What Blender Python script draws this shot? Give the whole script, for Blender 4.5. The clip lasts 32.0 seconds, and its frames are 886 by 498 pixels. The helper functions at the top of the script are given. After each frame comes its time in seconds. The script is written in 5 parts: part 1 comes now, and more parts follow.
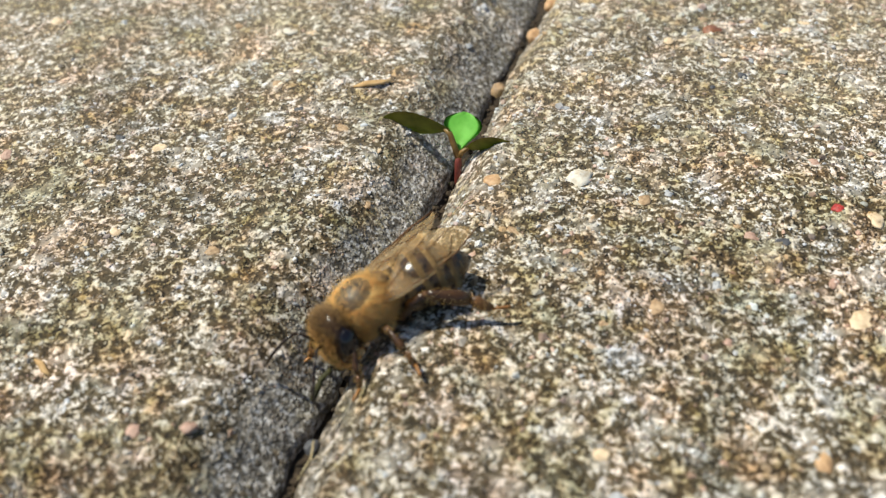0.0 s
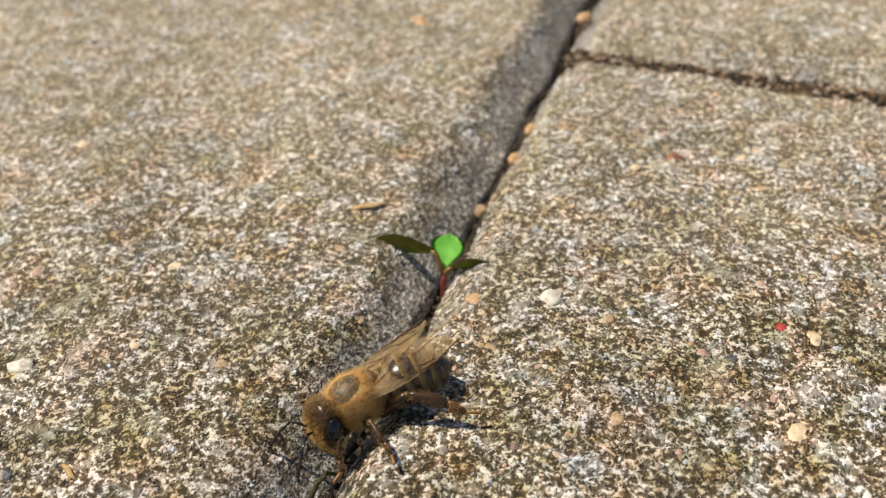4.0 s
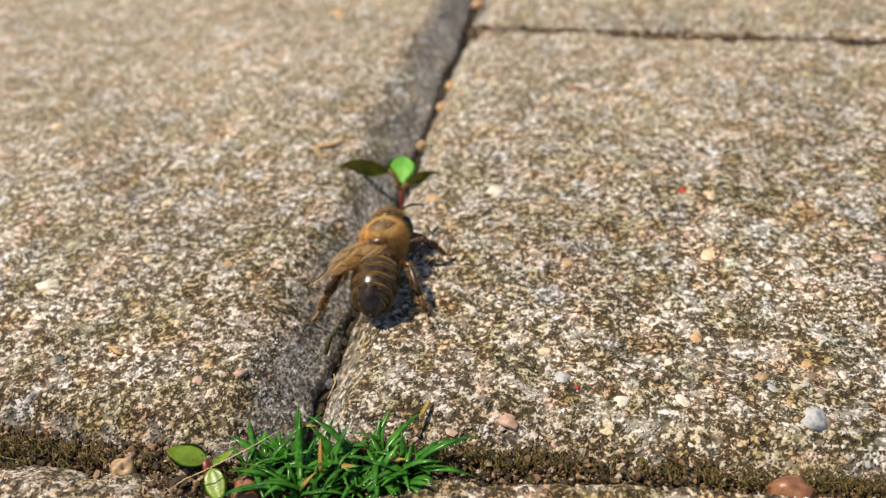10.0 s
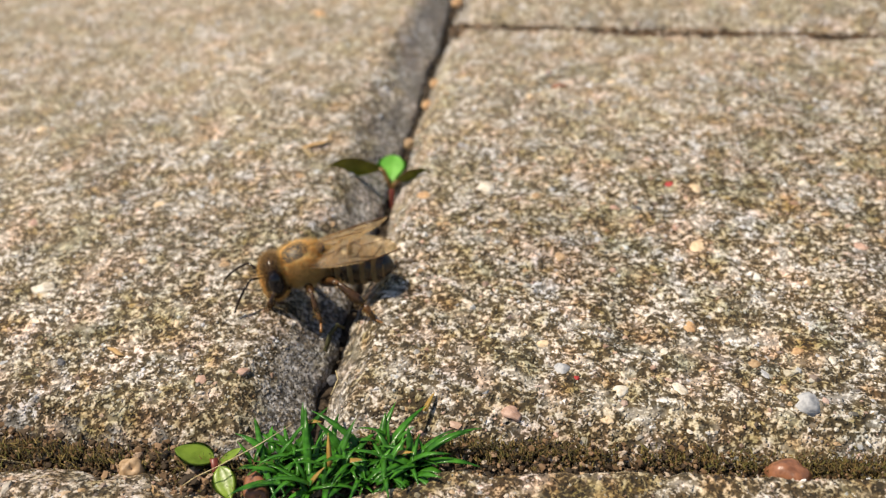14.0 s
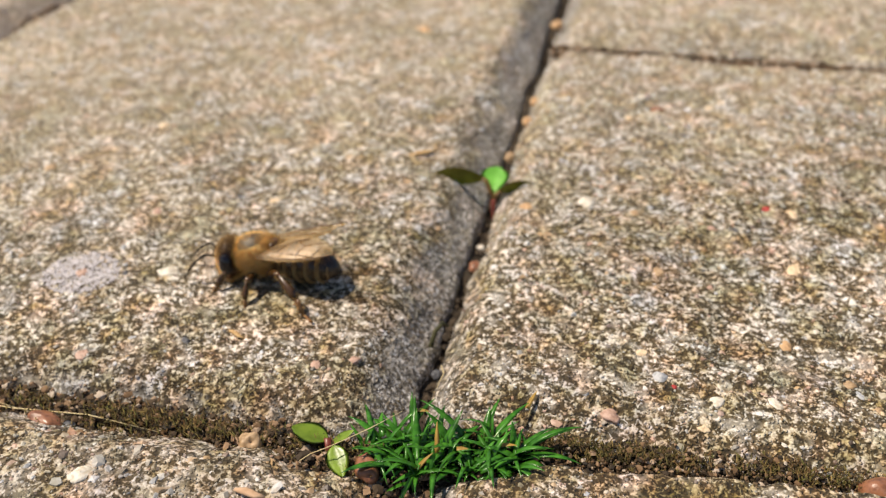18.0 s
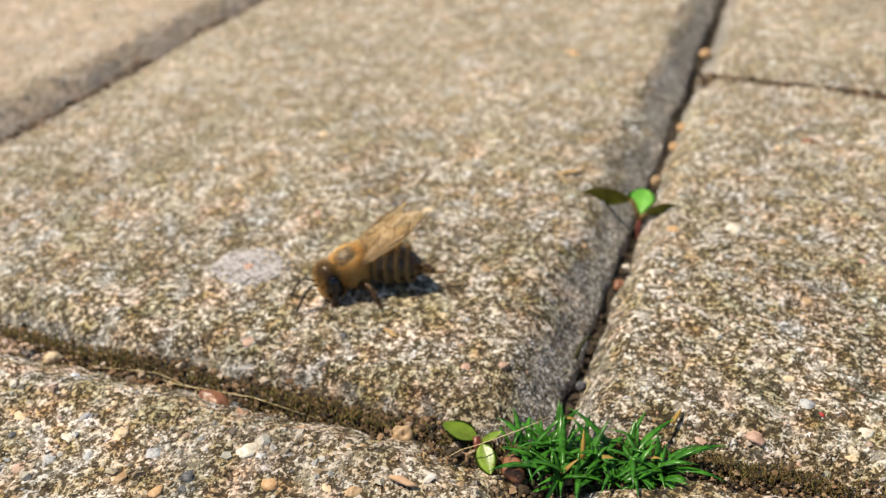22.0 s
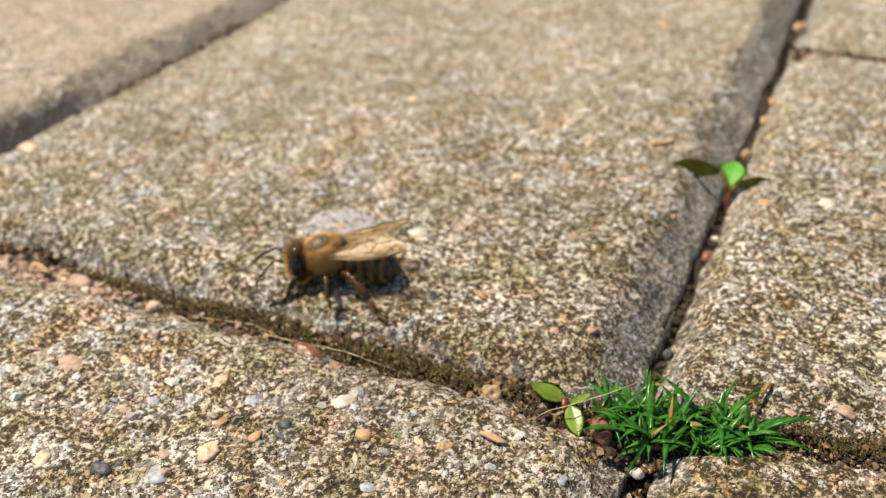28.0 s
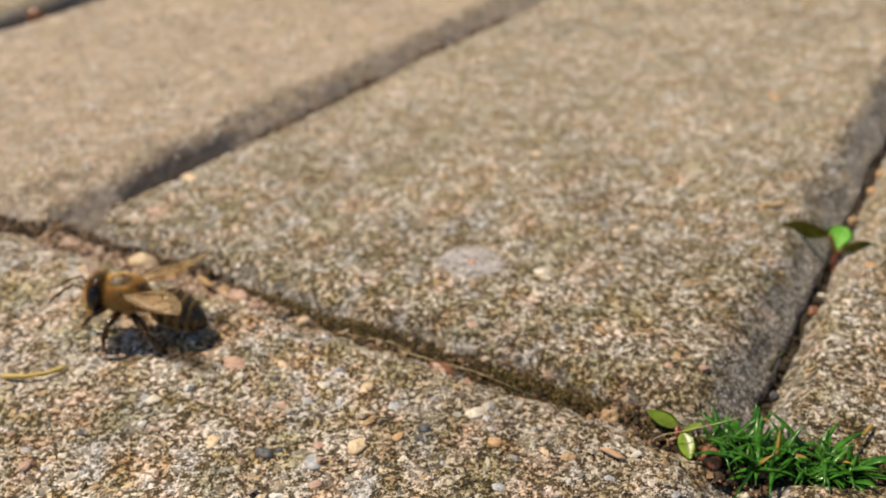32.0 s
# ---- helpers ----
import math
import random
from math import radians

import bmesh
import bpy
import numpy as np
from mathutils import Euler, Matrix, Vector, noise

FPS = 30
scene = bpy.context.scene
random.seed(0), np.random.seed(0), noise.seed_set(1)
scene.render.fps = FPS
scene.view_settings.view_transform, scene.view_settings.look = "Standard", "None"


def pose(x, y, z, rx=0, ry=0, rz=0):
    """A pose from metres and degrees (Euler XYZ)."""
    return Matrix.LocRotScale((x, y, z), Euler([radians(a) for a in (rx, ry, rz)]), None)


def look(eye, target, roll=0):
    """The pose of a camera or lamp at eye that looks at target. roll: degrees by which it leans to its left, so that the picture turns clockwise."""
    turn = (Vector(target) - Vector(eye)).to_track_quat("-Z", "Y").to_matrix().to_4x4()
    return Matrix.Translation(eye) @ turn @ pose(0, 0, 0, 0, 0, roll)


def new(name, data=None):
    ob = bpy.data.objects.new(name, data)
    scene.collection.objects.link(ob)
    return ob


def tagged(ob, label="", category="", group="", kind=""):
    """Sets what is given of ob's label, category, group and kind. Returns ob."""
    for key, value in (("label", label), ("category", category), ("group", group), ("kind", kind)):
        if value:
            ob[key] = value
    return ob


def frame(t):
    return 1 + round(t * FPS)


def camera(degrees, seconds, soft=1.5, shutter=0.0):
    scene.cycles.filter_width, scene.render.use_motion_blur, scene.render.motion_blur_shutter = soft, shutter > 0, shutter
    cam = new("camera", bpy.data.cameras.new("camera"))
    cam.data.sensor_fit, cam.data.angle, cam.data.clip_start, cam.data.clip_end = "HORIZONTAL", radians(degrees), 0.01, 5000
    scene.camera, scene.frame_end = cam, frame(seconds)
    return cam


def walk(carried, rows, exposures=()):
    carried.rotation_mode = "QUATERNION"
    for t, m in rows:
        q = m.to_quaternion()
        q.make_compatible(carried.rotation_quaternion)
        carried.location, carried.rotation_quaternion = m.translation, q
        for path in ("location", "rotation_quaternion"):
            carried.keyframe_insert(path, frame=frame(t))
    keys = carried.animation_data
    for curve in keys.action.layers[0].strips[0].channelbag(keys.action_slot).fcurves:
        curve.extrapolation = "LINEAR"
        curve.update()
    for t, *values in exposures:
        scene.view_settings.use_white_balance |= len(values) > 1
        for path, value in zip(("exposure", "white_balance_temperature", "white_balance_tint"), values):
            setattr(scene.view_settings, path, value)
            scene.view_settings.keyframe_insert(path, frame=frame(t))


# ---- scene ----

MM = 0.001

# ---- the camera and its way: seconds, metres, degrees ----
PATH = [
    (0.0, 0.02253, -0.02129, 0.05200, 45.32, 2.23, 19.66),
    (0.5, 0.02246, -0.02132, 0.05212, 45.41, 2.27, 19.83),
    (1.0, 0.02229, -0.02156, 0.05193, 45.39, 2.24, 20.03),
    (1.5, 0.02167, -0.02132, 0.05151, 45.29, 2.13, 20.09),
    (2.0, 0.02275, -0.02293, 0.05314, 46.25, 2.40, 20.22),
    (2.5, 0.02390, -0.02488, 0.05532, 48.70, 2.50, 20.07),
    (4.5, 0.02558, -0.02436, 0.06235, 49.43, 1.73, 19.62),
    (5.0, 0.02227, -0.02995, 0.06459, 46.18, 0.58, 18.32),
    (5.5, 0.02294, -0.03048, 0.06936, 42.94, 0.38, 16.10),
    (6.0, 0.02136, -0.03745, 0.06864, 41.85, 2.10, 13.35),
    (6.5, 0.02140, -0.04634, 0.06773, 44.34, 3.70, 13.66),
    (7.0, 0.02167, -0.05012, 0.06429, 49.06, 3.37, 13.95),
    (7.5, 0.02151, -0.05381, 0.06254, 52.52, 3.24, 14.94),
    (8.0, 0.02108, -0.05575, 0.06061, 54.35, 2.67, 15.43),
    (8.5, 0.02182, -0.05598, 0.06074, 55.93, 2.44, 14.64),
    (9.0, 0.02302, -0.05565, 0.06123, 57.06, 2.48, 12.93),
    (9.5, 0.02326, -0.05288, 0.05948, 56.21, 2.44, 11.21),
    (10.0, 0.02322, -0.05019, 0.05753, 53.97, 2.25, 10.24),
    (10.5, 0.02324, -0.05034, 0.05751, 52.65, 2.10, 9.92),
    (11.0, 0.02398, -0.04925, 0.05732, 52.44, 2.52, 9.93),
    (11.5, 0.02048, -0.05067, 0.05733, 52.73, 2.18, 8.76),
    (12.0, 0.02062, -0.05121, 0.05787, 52.70, 2.04, 8.24),
    (12.5, 0.02052, -0.05175, 0.05817, 53.16, 1.89, 8.06),
    (13.0, 0.02066, -0.05218, 0.05851, 53.57, 1.90, 8.06),
    (13.5, 0.02076, -0.05226, 0.05861, 53.86, 1.90, 8.09),
    (14.0, 0.02058, -0.05179, 0.05831, 53.75, 1.88, 8.02),
    (14.5, 0.02072, -0.05199, 0.05836, 53.68, 1.90, 8.07),
    (16.5, 0.02049, -0.05286, 0.05898, 54.32, 1.72, 8.28),
    (17.0, 0.01971, -0.05458, 0.05927, 54.78, 1.44, 9.32),
    (17.5, 0.01826, -0.05590, 0.05950, 55.11, 1.21, 11.10),
    (18.0, 0.01682, -0.05707, 0.05964, 55.16, 1.08, 12.83),
    (18.5, 0.01557, -0.05820, 0.05964, 55.30, 0.93, 14.46),
    (19.0, 0.01534, -0.05940, 0.06040, 55.61, 1.07, 15.80),
    (19.5, 0.01504, -0.06048, 0.06077, 56.19, 1.38, 17.16),
    (20.0, 0.01428, -0.06184, 0.06085, 56.62, 1.46, 18.48),
    (20.5, 0.01412, -0.06241, 0.06113, 56.96, 1.61, 19.38),
    (21.0, 0.01443, -0.06213, 0.06107, 57.16, 1.81, 19.68),
    (21.5, 0.01423, -0.06218, 0.06109, 57.04, 1.82, 19.88),
    (22.0, 0.01404, -0.06174, 0.06078, 56.72, 1.89, 20.26),
    (22.5, 0.01369, -0.06109, 0.06015, 56.09, 2.13, 20.52),
    (23.0, 0.01372, -0.06066, 0.05986, 55.43, 2.33, 20.66),
    (23.5, 0.01344, -0.06004, 0.05946, 54.79, 2.36, 20.69),
    (24.0, 0.01343, -0.06004, 0.05945, 54.45, 2.35, 20.70),
    (24.5, 0.01359, -0.06057, 0.05982, 54.65, 2.30, 20.91),
    (25.0, 0.01320, -0.06171, 0.06015, 54.80, 2.19, 21.56),
    (25.5, 0.01234, -0.06094, 0.05932, 54.32, 2.11, 22.46),
    (26.0, 0.01172, -0.06286, 0.05985, 54.00, 2.01, 23.50),
    (26.5, 0.01155, -0.06282, 0.05969, 53.85, 2.21, 24.14),
    (28.5, 0.01233, -0.06466, 0.06104, 55.68, 2.39, 24.55),
    (29.0, 0.01232, -0.06465, 0.06093, 55.77, 2.38, 24.60),
    (29.5, 0.01242, -0.06478, 0.06096, 55.87, 2.41, 24.60),
    (30.0, 0.01236, -0.06467, 0.06095, 55.82, 2.39, 24.62),
    (30.5, 0.01226, -0.06469, 0.06098, 56.07, 2.28, 25.07),
    (31.0, 0.01305, -0.07217, 0.06386, 58.06, 2.11, 28.09),
    (31.5, 0.01289, -0.07354, 0.06396, 58.57, 2.12, 29.32),
    (32.0, 0.01234, -0.07630, 0.06412, 59.30, 1.93, 30.50),
]

cam = camera(49.0, 32.0, soft=1.3)
cam.data.dof.use_dof = True
cam.data.dof.focus_distance = 0.080
cam.data.dof.aperture_fstop = 34.0
EXPOSURES = [(0.0, 0.02, 6070, 4), (1.0, 0.02, 6070, 5), (2.0, -0.04, 6070, 5), (5.0, -0.11, 6520, 9), (6.0, -0.07, 6520, 9), (7.0, 0.0, 6420, 11), (9.0, 0.05, 6370, 10), (10.0, 0.02, 6570, 10), (14.0, 0.03, 6620, 11),
             (19.0, 0.04, 6620, 13), (19.6, 0.04, 5850, 14), (20.0, 0.08, 5550, 15), (20.4, 0.08, 5700, 8), (20.8, 0.08, 6380, 1), (21.2, 0.07, 6580, 3), (22.0, 0.08, 6630, 8), (23.0, 0.1, 6630, 8), (26.0, 0.1, 6680, 8), (29.0, 0.1, 6620, 8), (31.0, -0.05, 6770, 11), (32.0, -0.25, 6990, 11)]
walk(cam, [(r[0], pose(*r[1:])) for r in PATH], EXPOSURES)

# ---- daylight: one sun from the far side of the slabs, and the sky ----
SUN_ELEV, SUN_AZ = 60.0, 177.0     # azimuth counted from +x towards +y, to the sun
world = bpy.data.worlds.new("sky")
scene.world = world
world.use_nodes = True
wn = world.node_tree.nodes
sky = wn.new("ShaderNodeTexSky")
sky.sky_type = "NISHITA"
sky.sun_disc = False
sky.sun_elevation = radians(SUN_ELEV)
sky.sun_rotation = radians(90.0 - SUN_AZ)
world.node_tree.links.new(sky.outputs[0], wn["Background"].inputs[0])
wn["Background"].inputs[1].default_value = 0.092
sun = new("sun", bpy.data.lights.new("sun", "SUN"))
sun.data.energy, sun.data.angle, sun.data.color = 4.8, radians(0.53), (1.0, 0.89, 0.73)
_e, _a = radians(SUN_ELEV), radians(SUN_AZ)
sun.matrix_world = look((math.cos(_e) * math.cos(_a), math.cos(_e) * math.sin(_a), math.sin(_e)), (0, 0, 0))


# ---- materials ----
def material(name, rough=0.7, metal=0.0):
    m = bpy.data.materials.new(name)
    m.use_nodes = True
    n, l = m.node_tree.nodes, m.node_tree.links
    b = n["Principled BSDF"]
    b.inputs["Roughness"].default_value = rough
    b.inputs["Metallic"].default_value = metal
    return m, n, l, b


def ramp(n, stops, interp="LINEAR"):
    r = n.new("ShaderNodeValToRGB")
    r.color_ramp.interpolation = interp
    el = r.color_ramp.elements
    while len(el) < len(stops):
        el.new(0.5)
    for e, (p, c) in zip(el, stops):
        e.position, e.color = p, (*c, 1)
    return r


def noise_node(n, l, scale, detail=3.0, coord="Object", rough=0.55):
    tc = n.new("ShaderNodeTexCoord")
    t = n.new("ShaderNodeTexNoise")
    t.inputs["Scale"].default_value = scale
    t.inputs["Detail"].default_value = detail
    t.inputs["Roughness"].default_value = rough
    l.new(tc.outputs[coord], t.inputs["Vector"])
    return t


def mixer(n, l, a, b, fac, mode="MIX"):
    m = n.new("ShaderNodeMix")
    m.data_type, m.blend_type = "RGBA", mode
    for sock, v in ((m.inputs[6], a), (m.inputs[7], b), (m.inputs[0], fac)):
        if isinstance(v, (tuple, float, int)):
            sock.default_value = (*v, 1) if isinstance(v, tuple) else v
        else:
            l.new(v, sock)
    return m.outputs[2]


def bump(n, l, b, height, dist, strength=1.0):
    k = n.new("ShaderNodeBump")
    k.inputs["Distance"].default_value = dist
    k.inputs["Strength"].default_value = strength
    l.new(height, k.inputs["Height"])
    l.new(k.outputs[0], b.inputs["Normal"])


def weather(n, l, col, strength=1.0):
    """Mid-sized blotches of olive algae, rusty sand and bleached cement; the blocks get paler towards the far left and
    darker towards the near right.
    """
    mid, rust = noise_node(n, l, 400, 5), noise_node(n, l, 430, 4)
    green = ramp(n, [(0.46, (0, 0, 0)), (0.66, (1.0 * strength,) * 3)])
    l.new(mid.outputs[0], green.inputs[0])
    col = mixer(n, l, col, (0.62, 0.54, 0.30), green.outputs[0], "MULTIPLY")
    red = ramp(n, [(0.53, (0, 0, 0)), (0.68, (0.5 * strength,) * 3)])
    l.new(rust.outputs[0], red.inputs[0])
    col = mixer(n, l, col, (0.96, 0.70, 0.44), red.outputs[0], "MULTIPLY")
    pale = ramp(n, [(0.36, (0.35 * strength,) * 3), (0.45, (0, 0, 0))])
    l.new(mid.outputs[0], pale.inputs[0])
    col = mixer(n, l, col, (0.80, 0.77, 0.71), pale.outputs[0])
    lime = noise_node(n, l, 190, 4)
    cool = ramp(n, [(0.50, (0, 0, 0)), (0.64, (strength,) * 3)])
    l.new(lime.outputs[0], cool.inputs[0])
    col = mixer(n, l, col, (0.88, 0.95, 1.08), cool.outputs[0], "MULTIPLY")
    # films of algae and pinkish sand a finger's width across
    film = ramp(n, [(0.40, (1.12, 1.11, 1.12)), (0.50, (1.0, 0.99, 0.97)), (0.62, (0.75, 0.74, 0.56))])
    l.new(noise_node(n, l, 135, 4, "Object", 0.62).outputs[0], film.inputs[0])
    col = mixer(n, l, col, film.outputs[0], strength, "MULTIPLY")
    blush = ramp(n, [(0.48, (0.97, 1.0, 1.035)), (0.64, (1.04, 0.90, 0.83))])
    l.new(noise_node(n, l, 172, 4, "Object", 0.62).outputs[0], blush.inputs[0])
    col = mixer(n, l, col, blush.outputs[0], strength, "MULTIPLY")
    # paler towards the far left, darker towards the near right, with a wavy border
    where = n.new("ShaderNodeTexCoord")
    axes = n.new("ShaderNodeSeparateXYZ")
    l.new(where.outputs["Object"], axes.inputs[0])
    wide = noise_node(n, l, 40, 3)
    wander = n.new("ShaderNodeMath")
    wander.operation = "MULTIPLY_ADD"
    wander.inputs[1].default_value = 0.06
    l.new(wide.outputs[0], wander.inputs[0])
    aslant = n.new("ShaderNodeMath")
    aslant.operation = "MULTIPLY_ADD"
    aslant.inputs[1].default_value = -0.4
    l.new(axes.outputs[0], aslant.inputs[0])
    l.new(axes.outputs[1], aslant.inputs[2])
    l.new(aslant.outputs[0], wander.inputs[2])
    far_pale = n.new("ShaderNodeMapRange")
    far_pale.inputs[1].default_value, far_pale.inputs[2].default_value = 0.055, 0.125
    far_pale.inputs[3].default_value, far_pale.inputs[4].default_value = 0.0, 0.27
    l.new(wander.outputs[0], far_pale.inputs[0])
    col = mixer(n, l, col, (0.72, 0.635, 0.50), far_pale.outputs[0])
    near_dark = n.new("ShaderNodeMapRange")
    near_dark.inputs[1].default_value, near_dark.inputs[2].default_value = 0.050, 0.020
    near_dark.inputs[3].default_value, near_dark.inputs[4].default_value = 0.0, 0.12
    l.new(wander.outputs[0], near_dark.inputs[0])
    col = mixer(n, l, col, (0.52, 0.47, 0.38), near_dark.outputs[0], "MULTIPLY")
    # the corners of the blocks are darker round the grass tuft, with a ragged border
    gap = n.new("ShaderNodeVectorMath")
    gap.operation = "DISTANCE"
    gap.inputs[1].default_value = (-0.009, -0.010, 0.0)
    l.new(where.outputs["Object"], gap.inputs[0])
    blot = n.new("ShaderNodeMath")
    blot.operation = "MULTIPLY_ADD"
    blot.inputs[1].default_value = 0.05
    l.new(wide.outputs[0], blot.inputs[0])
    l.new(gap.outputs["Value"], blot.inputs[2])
    tuft_dark = n.new("ShaderNodeMapRange")
    tuft_dark.inputs[1].default_value, tuft_dark.inputs[2].default_value = 0.066, 0.034
    tuft_dark.inputs[3].default_value, tuft_dark.inputs[4].default_value = 0.0, 0.40
    l.new(blot.outputs[0], tuft_dark.inputs[0])
    return mixer(n, l, col, (0.58, 0.53, 0.45), tuft_dark.outputs[0], "MULTIPLY")


def concrete_material(name, warm=0.0, skin=0.6, mossy=0.0, bleached=0.0, lace=0.0):
    """Weathered concrete: a sandy matrix with stains, algae and pale grains down to a fraction of a millimetre."""
    m, n, l, b = material(name, 0.88)
    big = noise_node(n, l, 55, 4)
    mid = noise_node(n, l, 260, 4)
    fine = noise_node(n, l, 1550, 2.6, "Object", 0.55)
    tiny = noise_node(n, l, 4500, 3, "Object", 0.7)
    matrix = ramp(n, [(0.32, (0.027, 0.021, 0.011)), (0.44 - lace, (0.076, 0.060, 0.031)), (0.540 - lace, (0.188, 0.150, 0.090)), (0.566 - lace, (0.66, 0.62, 0.56)), (0.63 - lace, (0.97, 0.95, 0.945))])
    clump = noise_node(n, l, 750, 3)
    both = n.new("ShaderNodeMix")
    both.inputs[0].default_value = 0.16
    l.new(fine.outputs[0], both.inputs[2])
    l.new(clump.outputs[0], both.inputs[3])
    l.new(both.outputs[0], matrix.inputs[0])
    tc = n.new("ShaderNodeTexCoord")
    vor = n.new("ShaderNodeTexVoronoi")
    vor.inputs["Scale"].default_value = 2500
    l.new(tc.outputs["Object"], vor.inputs["Vector"])
    pale = ramp(n, [(0.0, (0.22, 0.17, 0.10)), (0.3, (0.58, 0.52, 0.41)), (0.6, (0.78, 0.73, 0.62)), (0.8, (0.44, 0.30, 0.17)), (1.0, (0.07, 0.06, 0.05))])
    sep = n.new("ShaderNodeSeparateColor")
    l.new(vor.outputs["Color"], sep.inputs[0])
    l.new(sep.outputs[0], pale.inputs[0])
    edge = ramp(n, [(0.18, (1, 1, 1)), (0.42, (0, 0, 0))])
    l.new(vor.outputs["Distance"], edge.inputs[0])
    half = n.new("ShaderNodeMath")
    half.operation = "MULTIPLY"
    half.inputs[1].default_value = 0.5
    l.new(edge.outputs[0], half.inputs[0])
    col = mixer(n, l, matrix.outputs[0], pale.outputs[0], half.outputs[0])
    # thin crusts of lime that wind between the grains
    vein = noise_node(n, l, 1050, 2, "Object", 0.5)
    off = n.new("ShaderNodeMath")
    off.operation = "SUBTRACT"
    off.inputs[1].default_value = 0.5
    l.new(vein.outputs[0], off.inputs[0])
    flat_ = n.new("ShaderNodeMath")
    flat_.operation = "ABSOLUTE"
    l.new(off.outputs[0], flat_.inputs[0])
    crust = ramp(n, [(0.012, (0.85, 0.85, 0.85)), (0.050, (0, 0, 0))])
    l.new(flat_.outputs[0], crust.inputs[0])
    broken = ramp(n, [(0.46, (0, 0, 0)), (0.56, (1, 1, 1))])
    l.new(noise_node(n, l, 1900, 2, "Object", 0.5).outputs[0], broken.inputs[0])
    flakes = n.new("ShaderNodeMath")
    flakes.operation = "MULTIPLY"
    l.new(crust.outputs[0], flakes.inputs[0])
    l.new(broken.outputs[0], flakes.inputs[1])
    col = mixer(n, l, col, (0.92, 0.905, 0.87), flakes.outputs[0])
    dust = ramp(n, [(0.38, (0.68, 0.65, 0.60)), (0.49, (0.93, 0.92, 0.90)), (0.60, (1.18, 1.18, 1.18))])
    l.new(tiny.outputs[0], dust.inputs[0])
    col = mixer(n, l, col, dust.outputs[0], 1.0, "MULTIPLY")
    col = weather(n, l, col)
    stain = ramp(n, [(0.35, (0.80, 0.76, 0.70)), (0.65, (1.12, 1.06, 0.98))])
    l.new(big.outputs[0], stain.inputs[0])
    col = mixer(n, l, col, stain.outputs[0], 1.0, "MULTIPLY")
    # moulded slopes along the joints: smooth grey cement, darkened to paint in their shade
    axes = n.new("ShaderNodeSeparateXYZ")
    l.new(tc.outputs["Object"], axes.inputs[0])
    slope_shade = n.new("ShaderNodeMapRange")
    slope_shade.inputs[1].default_value, slope_shade.inputs[2].default_value = 0.0015, 0.0003
    slope_shade.inputs[3].default_value, slope_shade.inputs[4].default_value = 0.0, skin
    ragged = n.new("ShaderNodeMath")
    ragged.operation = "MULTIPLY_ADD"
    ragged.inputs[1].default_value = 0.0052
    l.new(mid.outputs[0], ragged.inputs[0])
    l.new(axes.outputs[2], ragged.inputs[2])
    l.new(ragged.outputs[0], slope_shade.inputs[0])
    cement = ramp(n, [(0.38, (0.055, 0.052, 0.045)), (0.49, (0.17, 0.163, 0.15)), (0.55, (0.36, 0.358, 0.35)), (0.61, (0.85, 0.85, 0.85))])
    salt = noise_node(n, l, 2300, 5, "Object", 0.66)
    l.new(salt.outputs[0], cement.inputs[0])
    col = mixer(n, l, col, cement.outputs[0], slope_shade.outputs[0])
    if mossy:
        patch = ramp(n, [(0.42, (0, 0, 0)), (0.56, (mossy, mossy, mossy))])
        l.new(mid.outputs[0], patch.inputs[0])
        col = mixer(n, l, col, (0.50, 0.43, 0.18), patch.outputs[0], "MULTIPLY")
    if bleached:
        col = mixer(n, l, col, (0.80, 0.66, 0.54), bleached)
    if warm:
        col = mixer(n, l, col, (0.86, 0.70, 0.58), min(1.0, 3.0 * warm), "MULTIPLY")
    l.new(col, b.inputs["Base Color"])
    add = n.new("ShaderNodeMath")
    add.operation = "MULTIPLY_ADD"
    l.new(edge.outputs[0], add.inputs[0])
    add.inputs[1].default_value = 0.5
    l.new(both.outputs[0], add.inputs[2])
    bump(n, l, b, add.outputs[0], 0.0004, 1.0)
    return m


def grain_material(name, stops, rough=0.6, scale=2500, amount=0.4, film=0.0):
    """Small stones whose colour differs from one to the next."""
    m, n, l, b = material(name, rough)
    g = n.new("ShaderNodeNewGeometry")
    r = ramp(n, stops)
    l.new(g.outputs["Random Per Island"], r.inputs[0])
    t = noise_node(n, l, scale, 3)
    spots = ramp(n, [(0.3, (0.45, 0.40, 0.33)), (0.6, (1.05, 1.03, 1.0))])
    l.new(t.outputs[0], spots.inputs[0])
    col = mixer(n, l, r.outputs[0], spots.outputs[0], amount, "MULTIPLY")
    if film:
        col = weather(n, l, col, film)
    l.new(col, b.inputs["Base Color"])
    bump(n, l, b, t.outputs[0], 0.00008, 0.8)
    return m


def stone_material(name, base, spot, rough=0.55):
    m, n, l, b = material(name, rough)
    t = noise_node(n, l, 1400, 4)
    r = ramp(n, [(0.36, spot), (0.55, base)])
    l.new(t.outputs[0], r.inputs[0])
    l.new(r.outputs[0], b.inputs["Base Color"])
    bump(n, l, b, t.outputs[0], 0.00012, 0.8)
    return m


